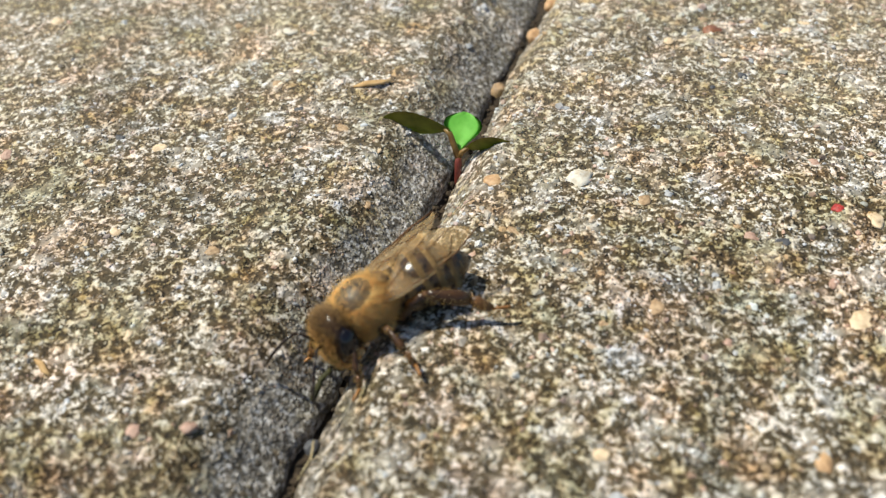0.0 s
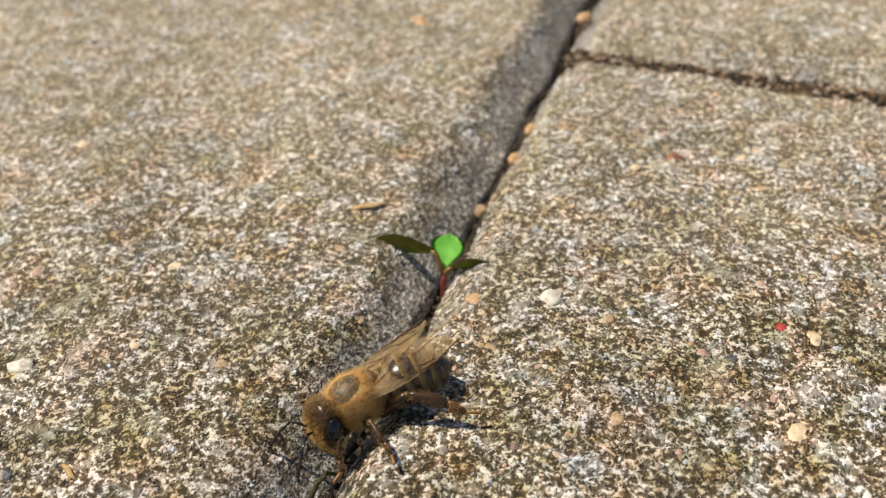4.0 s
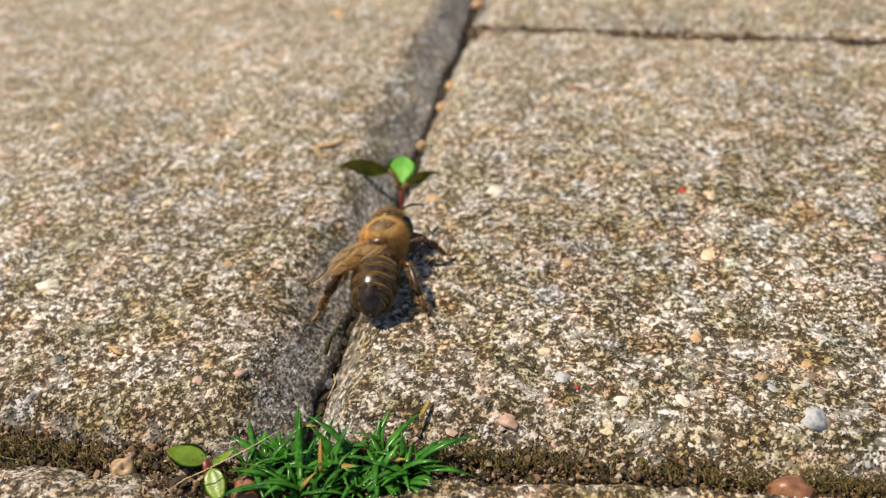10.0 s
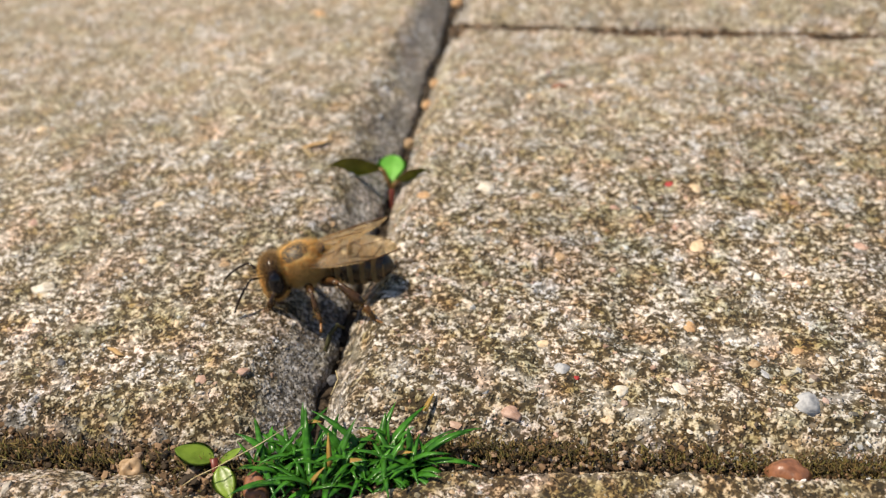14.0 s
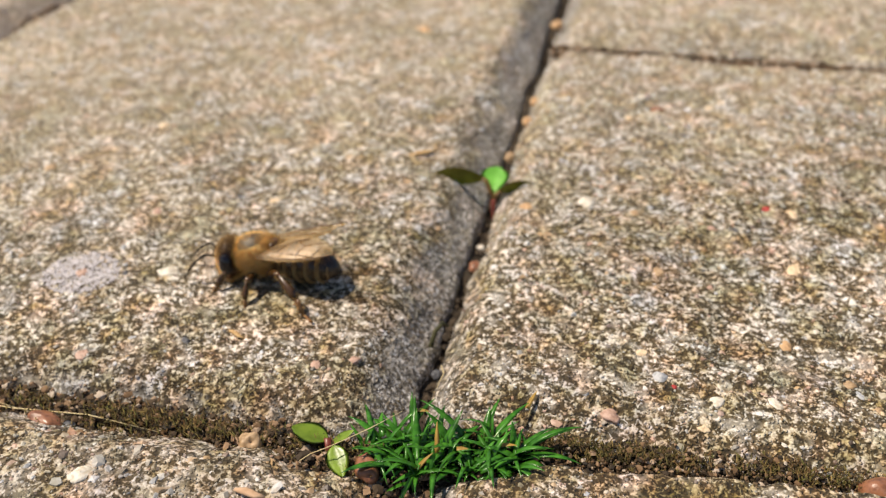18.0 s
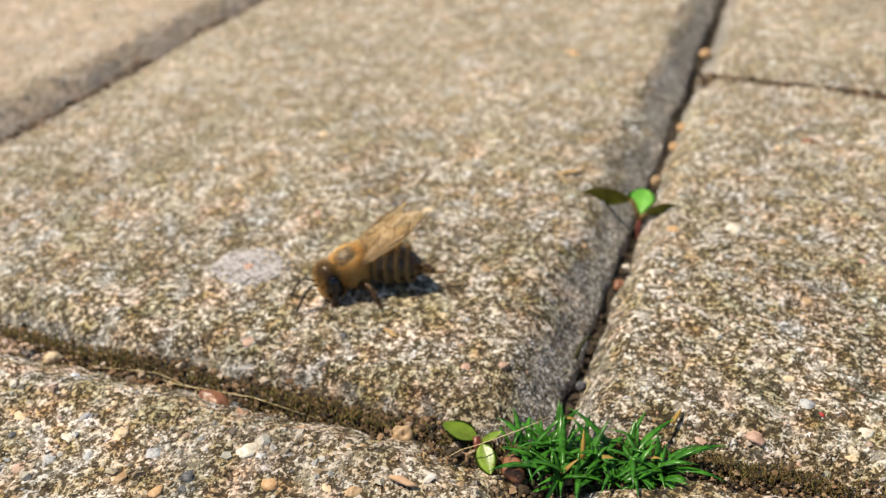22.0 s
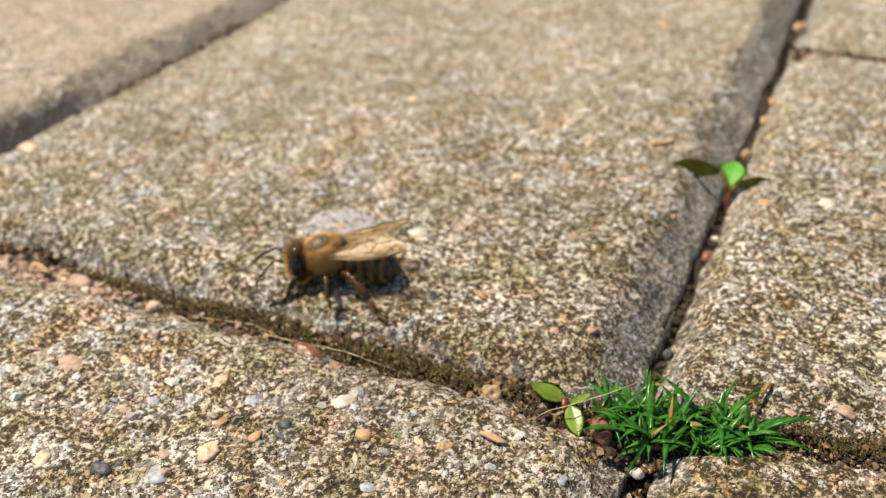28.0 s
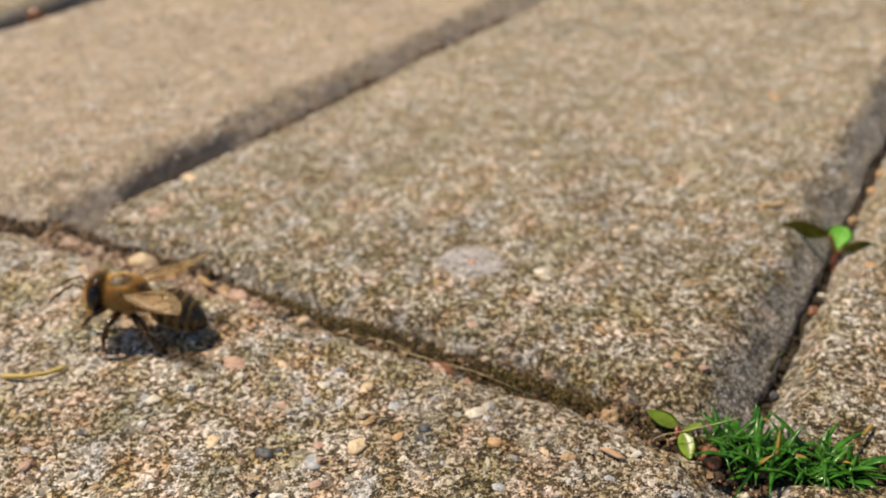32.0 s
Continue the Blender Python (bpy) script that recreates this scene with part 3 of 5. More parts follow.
pav = {
    "left": Paver([(-93.4, -1.3), (-1.5, -1.0), (-1.5, 196), (-71.6, 196)], (1.2, 6.2, 3.6, 6), 5.0, 0.0, 11, 0.5),
    "right": Paver([(-0.1, 0.4), (99, 6.2), (99, 81.6), (0.2, 82.2)], (3.2, 6, 5.5, 1.0), 3.8, 0.0, 23, 0.5),
    "back": Paver([(0.2, 84.6), (99, 84.0), (99, 280), (0.2, 280)], (4.5, 6, 8.0, 6), 4.4, 0.2, 37, 1.6),
    "far_left": Paver([(-186.0, -4.2), (-97.0, -3.4), (-75.4, 196), (-170.0, 196)], (6, 6.0, 5, 6), 5.6, 0.6, 41, 1.0, [(-95.3, 21.5, 1.7, 9.0, 12.0), (-101.0, 8.0, 5.0, 9.0, 1.3)]),
    "front_left": Paver([(-128, -104), (0.4, -104), (0.2, -3.9), (-128, -6.6)], (6, 6, 6, 3.8), 4.0, 0.7, 53, 0.5, [(-5.0, -5.6, 6.0, 3.2, 1.3)]),
    "front_right": Paver([(2.6, -104), (101, -104), (101, 5.4), (2.4, -1.2)], (5, 6, 6, 1.7), 3.6, 0.15, 67, 0.5, [(5.0, -1.2, 5.0, 2.4, 2.2)]),
}
paving = tagged(new("pavement"), "weathered grey-brown concrete paving blocks with open sandy joints", "pavement", kind="structure")
slab_ob = {}
for key, p in pav.items():
    me = p.mesh("paving_block", {"front_left": CONCRETE_WARM, "far_left": CONCRETE_PALE, "right": CONCRETE_PALE_EDGE, "front_right": CONCRETE_MOSSY}.get(key, CONCRETE))
    slab_ob[key] = part("paving_block", me, paving)
# blocks beyond the view carry the paving on all round
rest = [(-300, -4, -190, 196), (102, -3, 200, 196), (-232, -104, -131, -8), (104, -104, 204, -7), (-300, 199, -190, 281), (-187, 199, -76, 281), (-73, 199, -1.5, 281),
        (102, 199, 200, 281), (203, 199, 299, 281), (203, 97, 299, 196), (203, -3, 299, 94), (207, -104, 299, -7), (-300, -104, -235, -8)]
for i in range(-6, 6):
    rest += [(i * 100 + 1, j * 100 - 606, i * 100 + 99.5, j * 100 - 507.5) for j in range(5)] + [(i * 100 + 1, j * 100 + 284, i * 100 + 99.5, j * 100 + 382) for j in range(4)]
    if not -3 <= i < 3:
        rest += [(i * 100 + 1, j * 97 - 104, i * 100 + 99.5, j * 97 - 9.5) for j in range(4)]
for i, (x0, y0, x1, y1) in enumerate(rest):
    q = Paver([(x0, y0), (x1, y0), (x1, y1), (x0, y1)], (6, 6, 6, 6), 2.6, 0.0, 100 + i, 5.0)
    part("paving_block", q.mesh("paving_block", CONCRETE), paving)

# sandy ground under and around the blocks, out to the horizon
gx = np.concatenate([[-40000, -4000, -700], np.arange(-300, 210, 2.5), [700, 4000, 40000]])
gy = np.concatenate([[-40000, -4000, -700], np.arange(-210, 400, 2.5), [700, 4000, 40000]])
GX, GY = np.meshgrid(gx, gy)
GZ = -5.2 + 2.7 * (np.abs(GY + np.where(GX > 2, -0.2, 3.0)) < 4.2) * (np.abs(GX - 1) > 3) * (GX < 60) * (GX > -100) + 0.7 * value_noise(GX / 5, GY / 5, 7) + 0.35 * value_noise(GX / 2.6, GY / 2.6, 8)
GZ -= 5.0 * (GX > -101) * (GX < -85) * (GY > 11) * (GY < 34)
gid = np.arange(GX.size).reshape(GX.shape)
ground = new("ground", fast_mesh("ground", np.stack([GX, GY, GZ], -1).reshape(-1, 3),
             np.stack([gid[:-1, :-1], gid[:-1, 1:], gid[1:, 1:], gid[1:, :-1]], -1).reshape(-1, 4), SOIL))
tagged(ground, "dark sandy soil under and between the paving blocks", "ground", kind="structure")

add_grains(pav["left"], slab_ob["left"], (-62, -1, -1.2, 62), 4.2, 0.08, 0.28, 1)
add_grains(pav["left"], slab_ob["left"], (-95, -1, -62, 62), 4.0, 0.10, 0.40, 2)
add_grains(pav["left"], slab_ob["left"], (-95, 62, -1.2, 165), 2.4, 0.18, 0.5, 3)
add_grains(pav["right"], slab_ob["right"], (0.0, -1, 56, 58), 4.2, 0.08, 0.28, 4)
add_grains(pav["right"], slab_ob["right"], (0.0, 58, 75, 80), 3.0, 0.14, 0.45, 5)
add_grains(pav["back"], slab_ob["back"], (0.4, 82, 80, 135), 2.4, 0.18, 0.5, 6)
add_grains(pav["front_left"], slab_ob["front_left"], (-66, -46, 0.2, -5), 4.2, 0.08, 0.28, 7)
add_grains(pav["front_left"], slab_ob["front_left"], (-112, -40, -66, -6), 4.0, 0.10, 0.40, 8)
add_grains(pav["front_left"], slab_ob["front_left"], (-90, -42, 0.2, -6), 0.5, 0.28, 0.62, 17)
add_grains(pav["right"], slab_ob["right"], (0.4, 0, 56, 50), 0.22, 0.28, 0.55, 18)
add_grains(pav["front_right"], slab_ob["front_right"], (2.6, -20, 60, 1), 4.2, 0.08, 0.28, 9)
add_grains(pav["far_left"], slab_ob["far_left"], (-184, -4, -84, 100), 2.2, 0.18, 0.5, 10)


# ---- stones ----
def stone_mesh(name, seed, mat, flat=0.7, rough=0.26):
    rng = np.random.default_rng(seed)
    off = rng.uniform(0, 50, 3)

    def shape(x, y, z):
        k = 1 + rough * noise.noise(Vector((x, y, z)) * 1.4 + Vector(off)) * 2 + 0.16 * noise.noise(Vector((x, y, z)) * 3.3 + Vector(off))
        return x * k, y * k, z * k * flat
    v, f = ball((0, 0, 0), (1, 1, 1), 12, 8, shape)
    return mesh_of(name, v, f, mat)


STONE_MESH = {k: [stone_mesh("stone", 7 * i + j, m, 0.45 + 0.12 * j) for j in range(3)] for i, (k, m) in enumerate(STONE.items())}


def slab_z(x, y, key):
    p = pav[key]
    u, v = p.uv_of(np.array([float(x)]), np.array([float(y)]))
    return float(p.height(u, v)[0])


def set_stone(key, colour, x, y, size, seed, long=1.0, sink=0.13):
    me = STONE_MESH[colour][seed % 3]
    ob = part("stone", me, slab_ob[key], mm_pose(x, y, slab_z(x, y, key) - sink * size, 0, 0, seed * 47 % 360, (size * long * 0.9, size * 0.9, size * 0.75)))
    return tagged(ob, colour + " aggregate stone set in the concrete")


SET_RIGHT = [
    ("white", 10.8, 38.5, 1.0, 1.3), ("cream", 33.0, 29.7, 1.2, 1.1), ("red", 30.8, 41.0, 0.5, 1.1), ("red", 21.5, 9.3, 0.28, 1.2), ("cream", 18.5, 13.2, 0.62, 1.1),
    ("cream", 14.0, 60.6, 0.6, 1.1), ("pink", 16.3, 5.2, 0.8, 1.2), ("brown", 17.6, 63.6, 0.9, 1.1), ("tan", 16.2, 37.8, 0.7, 1.1), ("cream", 33.5, 40.5, 0.7, 1.3),
    ("orange", 4.2, 36.3, 0.85, 1.2), ("white", 25.2, 8.4, 0.8, 1.2), ("grey", 40.4, 8.4, 1.2, 1.2), ("white", 30.1, 9.1, 0.6, 1.5), ("tan", 36.6, 12.9, 0.6, 1.3), ("orange", 40.6, 14.9, 0.55, 1.3), ("tan", 19.4, 26.8, 0.75, 1.3), ("pink", 49.0, 31.3, 0.7, 1.2), ("white", 45.2, 42.7, 0.7, 1.2), ("dark", 27.0, 36.0, 0.6, 1.2), ("orange", 31.5, 17.0, 0.6, 1.3),
    ("grey", 20.3, 10.4, 0.8, 1.1), ("pink", 28.5, 46.0, 0.6, 1.1), ("cream", 24.5, 66.0, 0.6, 1.0)]
SET_LEFT = [
    ("white", -30.4, 16.2, 0.95, 1.4), ("pink", -7.3, 7.0, 0.5, 1.2), ("pink", -32.9, 2.9, 0.75, 1.1), ("orange", -19.9, 85.2, 1.2, 1.4), ("tan", -14.0, 22.0, 0.6, 1.2),
    ("cream", -24.6, 31.8, 0.7, 1.1), ("pink", -37.0, 27.0, 0.7, 1.2), ("cream", -46.0, 47.0, 0.8, 1.2), ("white", -22.0, 52.0, 0.7, 1.3), ("tan", -55.0, 34.0, 0.8, 1.2),
    ("pink", -39.2, 14.2, 0.75, 1.2), ("cream", -89.2, 16.6, 1.4, 1.4), ("pink", -86.0, 6.0, 1.3, 1.3)]
SET_FRONT_LEFT = [
    ("cream", -32.4, -20.9, 1.05, 1.2), ("orange", -20.9, -14.3, 0.75, 1.1), ("pink", -51.5, -16.5, 1.5, 1.3), ("grey", -32.3, -14.2, 0.75, 1.1), ("cream", -36.4, -13.3, 0.75, 1.2),
    ("grey", -34.7, -24.6, 1.1, 1.1), ("dark", -28.0, -15.6, 0.7, 1.2), ("orange", -29.6, -18.0, 0.65, 1.3), ("grey", -41.0, -17.5, 0.8, 1.1), ("pink", -35.5, -22.6, 0.7, 1.2),
    ("white", -24.5, -11.5, 0.8, 1.5), ("grey", -18.0, -19.0, 0.8, 1.1), ("cream", -45.0, -27.0, 0.9, 1.1), ("dark", -39.5, -26.0, 0.9, 1.2), ("tan", -14.0, -12.8, 0.7, 1.2)]
SET_FRONT_RIGHT = [
    ("tan", 14.0, -8.5, 0.7, 1.2), ("white", 9.0, -9.5, 0.7, 1.2)]
for key, stones in (("right", SET_RIGHT), ("left", SET_LEFT), ("front_left", SET_FRONT_LEFT), ("front_right", SET_FRONT_RIGHT)):
    for i, (colour, x, y, size, long) in enumerate(stones):
        set_stone(key, colour, x, y, size, i + len(key), long)
_rng = np.random.default_rng(77)
for key, box, count in (("right", (3, 2, 60, 76), 90), ("left", (-88, 2, -4, 100), 110), ("front_left", (-100, -42, -3, -9), 130), ("front_right", (4, -18, 45, -8), 16)):
    for i in range(count):
        c = ("white", "cream", "tan", "grey", "white", "cream", "dark", "grey", "tan", "pink")[int(_rng.integers(10))]
        set_stone(key, c, _rng.uniform(box[0], box[2]), _rng.uniform(box[1], box[3]), _rng.uniform(0.3, 0.56) * (1.25 if key == "front_left" else 1.0), int(_rng.integers(999)), _rng.uniform(1.0, 1.6), 0.27)

# a pale lichen spot on the block
_r = np.random.default_rng(5)
_rad, _ang = 3.5 * np.sqrt(_r.uniform(0, 1, 1500)) ** 1.1, _r.uniform(0, 2 * np.pi, 1500)
_x, _y = -39.4 + _rad * np.cos(_ang) * 1.15, 14.3 + _rad * np.sin(_ang)
_u, _v = pav["left"].uv_of(_x, _y)
LICHEN = grain_material("pale_lichen", [(0.0, (0.40, 0.375, 0.375)), (1.0, (0.70, 0.665, 0.68))], 0.9)
lichen = new("lichen", grain_cloud("lichen", np.c_[_x, _y, pav["left"].height(_u, _v) + 0.03], _r.uniform(0.08, 0.20, 1500), _r, LICHEN, 0.30))
tagged(lichen, "pale grey-white round lichen spot on the concrete", "lichen", kind="stuff")


def pebble(colour, x, y, z, size, label, long=1.2, rz=0, seed=0, flat=0.7, pit=0.0):
    v, f = ball((0, 0, -0.35 * size), (size * long * 0.85, size * 0.85, size * flat), 22, 14,
                lambda a, b, c: tuple(w * (1 + 0.28 * noise.noise(Vector((a, b, c)) * 1.3 + Vector((seed * 3.1, 0, 0))) - pit * math.exp((0.2 * a - 0.5 * b + 0.84 * c - 1) / 0.07)) for w in (a, b, c)))
    ob = new("pebble", mesh_of("pebble", v, f, STONE[colour]))
    ob.matrix_world = mm_pose(x, y, z, 0, 0, rz)
    return tagged(ob, label, "pebble", "pebbles in the joints")


pebble("tan", -13.4, -3.6, -0.9, 1.1, "tan rounded pebble with a small pit lying in the mossy joint", 1.15, 0, 1, 0.85, 0.55)
pebble("brown", 38.3, 1.6, -1.0, 1.75, "shiny red-brown pebble lying in the joint", 1.2, 0, 2, 0.85)
pebble("brown", -2.9, -4.3, -0.8, 1.2, "reddish-brown pebble beside the grass tuft", 1.55, 115, 3)
pebble("white", 1.2, -7.0, -2.0, 0.62, "small white stone in the joint below the grass", 1.2, 30, 4)
pebble("brown", -0.2, 28.0, -2.9, 0.75, "dull red pebble wedged in the narrow joint", 1.3, 85, 5)
pebble("tan", -0.3, 52.0, -2.4, 0.8, "tan pebble wedged in the narrow joint", 1.2, 60, 6)
pebble("white", 0.0, 30.6, -2.2, 0.45, "tiny white stone in the narrow joint", 1.2, 10, 7)
pebble("pink", -61.8, -4.2, -0.8, 1.3, "smooth salmon-pink pebble in the sandy joint", 1.5, -10, 8)
pebble("pink", -58.9, -4.7, -1.1, 0.9, "pink pebble fragment in the sandy joint", 1.2, 30, 9)
pebble("white", -60.2, -5.1, -0.8, 0.5, "small pale shiny stone in the sandy joint", 1.3, 0, 10)
pebble("cream", -51.4, -4.6, -0.9, 0.85, "cream pebble in the sandy joint", 1.3, 40, 11)
pebble("cream", -63.9, -4.4, -1.0, 0.55, "small cream stone in the sandy joint", 1.1, 0, 25)
pebble("cream", -78.6, -3.8, -0.6, 1.75, "large bright cream pebble in the joint", 1.4, 10, 12)
pebble("brown", -32.6, -4.7, -1.1, 1.15, "reddish-brown pebble in the mossy joint", 1.9, -12, 13)
pebble("dark", -30.2, -4.7, -1.5, 0.75, "dark pebble in the mossy joint", 1.2, 0, 14)
pebble("dark", -54.8, -4.4, -1.5, 0.85, "dark pebble in the sandy joint", 1.4, 0, 15)
pebble("pink", -92.5, -4.2, -1.6, 1.5, "pink-brown pebble where the joints meet", 1.5, 20, 16)
pebble("orange", -64.6, -3.6, -1.0, 0.6, "small orange pebble in the sandy joint", 1.4, 0, 17)
pebble("brown", -179.0, 62.0, 1.2, 2.2, "red-brown pebble lying on the far block", 1.2, 0, 18)
pebble("orange", 0.5, 62.0, -2.3, 0.9, "orange pebble wedged in the narrow joint", 1.5, 85, 19)
pebble("orange", 0.6, 68.0, -2.2, 0.8, "orange pebble wedged in the narrow joint", 1.6, 85, 20)
pebble("dark", -0.3, 10.0, -2.9, 0.55, "dark bluish pebble in the narrow joint", 1.3, 80, 21)
pebble("orange", 0.1, 96.0, -1.8, 1.1, "orange pebble in the joint", 1.4, 80, 22)
pebble("white", -7.2, -4.9, -2.2, 0.55, "small white stone beside the seedling", 1.2, 0, 23)
pebble("grey", -12.0, -4.2, -2.6, 0.6, "grey stone in the mossy joint", 1.2, 0, 24)

# crumbs of soil and sand that lie in the joints
for nm, x0, x1, y0, y1, n, sd in (("cross", -110, 62, -6.6, -0.2, 13000, 1), ("long", -1.2, 1.2, -8, 120, 900, 2), ("front", -0.2, 3.0, -30, -4, 500, 3), ("side", -98, -80, -4, 110, 2600, 4)):
    r_ = np.random.default_rng(40 + sd)
    x_, y_ = r_.uniform(x0, x1, n), r_.uniform(y0, y1, n)
    if nm == "side":
        x_ = -95.2 + 0.107 * y_ + r_.uniform(-1.6, 1.6, n)
        low = np.interp(y_, [-4, 4, 6, 11, 13, 31, 34, 110], [-5, -5, -2.2, -2.2, -9.6, -9.6, -1.9, -1.9])
    if nm == "cross":
        y_ = y_ + np.where(x_ > 3, 3.5 + 0.035 * x_, 0)
        y_ = np.where(x_ > 8, 0.6 + 0.035 * x_ + (y_ - 0.1 - 0.035 * x_) * 0.62, y_)
    z_ = (-2.1 if nm == "cross" else low if nm == "side" else -4.8) + 0.7 * value_noise(x_ / 5, y_ / 5, 7) + 0.35 * value_noise(x_ / 2.6, y_ / 2.6, 8) + r_.uniform(-0.3, 0.7, n) * np.where(nm == "cross", 1.0, 0.6)
    tagged(new("soil_crumbs", grain_cloud("soil_crumbs", np.c_[x_, y_, z_], (0.08 + 0.42 * r_.power(0.42, n)) * np.where(x_ > 8, 0.62, 1.0), r_, SOIL if nm == "long" else SOIL_GRAINS, 0.7, 0.4)),
           "brown crumbs of soil and sand in the joint", "soil", kind="stuff")


r_ = np.random.default_rng(48)
x_ = np.where(r_.uniform(0, 1, 3600) < 0.5, r_.normal(-64, 5.5, 3600), r_.uniform(-97, -58, 3600))
tagged(new("joint_sand", grain_cloud("joint_sand", np.c_[x_, r_.uniform(-6.6, -3.2, 3600), r_.uniform(-2.2, -1.1, 3600)], 0.12 + 0.36 * r_.power(0.5, 3600), r_, SAND, 0.7, 0.4)),
       "coarse tan and pinkish sand filling the joint", "sand", kind="stuff")
r_ = np.random.default_rng(49)
x_ = r_.uniform(0.6, 99, 5200)
tagged(new("soil_crumbs", grain_cloud("soil_crumbs", np.c_[x_, r_.uniform(81.8, 85.6, 5200), r_.uniform(-1.9, -1.0, 5200)], 0.15 + 0.35 * r_.power(0.5, 5200), r_, SOIL_GRAINS, 0.7, 0.4)),
       "black-brown soil filling the far joint", "soil", kind="stuff")


# ---- moss along the cross joint ----
def moss_strip(name, xs, edge, count, seed, spread=1.0, tall=1.0):
    r_ = np.random.default_rng(seed)
    x = r_.uniform(xs[0], xs[1], count)
    keep = value_noise(x / 5, 0 * x, seed) + 0.8 * value_noise(x / 1.3, 0 * x, seed + 1) > r_.uniform(-1.0, 0.5, count)
    x = x[keep]
    y = edge(x) + r_.normal(0, spread, len(x))
    base = np.c_[x, y, np.full(len(x), -1.9) + r_.uniform(-0.4, 1.0, len(x))]
    d = np.c_[r_.normal(0, 0.5, len(x)), r_.normal(0, 0.5, len(x)), r_.uniform(0.5, 1.3, len(x))] * tall
    ob = new(name, spike_cloud(name, base, base + d, r_.uniform(0.05, 0.11, len(x)), MOSS))
    return tagged(ob, "low brown-green moss growing along the joint", "moss", kind="stuff")


moss_strip("moss", (-66, 1), lambda x: -2.4 + 0.006 * x, 4600, 61, 0.6, 0.62)
moss_strip("moss", (4, 64), lambda x: 0.9 + 0.048 * x, 8000, 63, 0.6, 0.5)
moss_strip("moss", (-62, -2), lambda x: -4.6 + 0.012 * x, 2000, 62, 0.75, 0.4)



# ---- plants ----
def blade_mesh(name, length, width, bend, mat, fold=0.25, seg=7):
    verts, faces = [], []
    for i in range(seg + 1):
        t = i / seg
        w = width * (1 - t ** 2.6) * (0.75 + 0.5 * t * (1 - t)) + 0.01
        a = bend * t
        x = length * (math.sin(a) / bend if abs(bend) > 1e-3 else t)
        z = length * ((1 - math.cos(a)) / bend if abs(bend) > 1e-3 else 0)
        th = 0.10 * (1 - 0.6 * t)
        verts += [(x, -w, -z + fold * w), (x, 0, -z - 0.0), (x, w, -z + fold * w), (x, 0, -z - th - 0.02)]
    for i in range(seg):
        a, b = 4 * i, 4 * i + 4
        for p, q in ((0, 1), (1, 2), (2, 3), (3, 0)):
            faces.append((a + p, a + q, b + q, b + p))
    faces += [(3, 2, 1, 0), tuple(4 * seg + k for k in range(4))]
    return mesh_of(name, verts, faces, mat)


tuft = new("grass_tuft")
tuft.matrix_world = mm_pose(3.9, -1.3, -2.9)
tagged(tuft, "dense dark-green tuft of narrow-leaved grass growing where the joints cross", "grass")
_g = np.random.default_rng(14)
SHAPES = ((3.6, 0.30, 0.9), (4.9, 0.33, 1.3), (3.1, 0.28, 0.6), (6.0, 0.36, 1.1), (4.4, 0.30, 1.7), (2.6, 0.28, 0.7))
BLADES = [blade_mesh("blade", L, w, b, GRASS, 0.4, 9) for L, w, b in SHAPES]
LONG = {b: blade_mesh("blade", 5.0, 0.40, b, GRASS, 0.42, 10) for b in (0.3, 0.7, 1.1)}
TIPPED = blade_mesh("blade", 1.8, 0.26, 0.4, GRASS_YELLOW)


def blade_between(me, length, bend, base, tip, label=""):
    """One arched blade from its root to its tip, in the tuft's space."""
    dx, dy, dz = (b - a for a, b in zip(base, tip))
    chord = math.sqrt(dx * dx + dy * dy + dz * dz)
    s = chord / (length * math.sin(bend / 2) / (bend / 2))
    el = math.degrees(math.asin(dz / chord) + bend / 2)
    part("blade", me, tuft, mm_pose(*base, 0, -el, math.degrees(math.atan2(dy, dx)), (s, 1.0, s)), label)


# several rosettes grown into each other: centre and number of blades
for cx, cy, n in ((-7.2, -0.8, 8), (-5.6, -1.6, 11), (-4.6, -0.2, 11), (-3.4, -2.0, 11), (-3.2, 1.0, 9), (-1.6, -0.8, 12), (-1.0, 1.4, 9), (-2.4, -3.0, 9), (0.2, -0.4, 11),
                  (0.8, 1.4, 8), (1.8, -1.2, 11), (2.8, 0.8, 9), (3.6, -1.2, 11), (5.0, 0.6, 12), (5.2, -0.8, 10), (6.0, 1.0, 9), (-5.2, 1.2, 7), (3.0, 2.2, 7)):
    turn = _g.uniform(0, 360)
    for k in range(n):
        me = BLADES[int(_g.integers(6))]
        s = _g.uniform(0.55, 0.95)
        el = _g.choice([_g.uniform(8, 40), _g.uniform(35, 62)])
        part("blade", me, tuft, mm_pose(cx + _g.normal(0, 0.25), cy + _g.normal(0, 0.25), _g.uniform(1.0, 2.2), _g.uniform(-22, 22), -el, turn + k * 360 / n + _g.uniform(-18, 18), (s, s, s)))
for k in range(70):
    # short blades that close the heart of the tuft
    s = _g.uniform(0.6, 1.0)
    part("blade", BLADES[(0, 2, 5)[k % 3]], tuft, mm_pose(_g.uniform(-6.4, 5.6), _g.normal(-0.3, 1.0), _g.uniform(1.2, 2.4), _g.uniform(-25, 25), -_g.uniform(15, 60), _g.uniform(0, 360), (s, s * 1.15, s)))
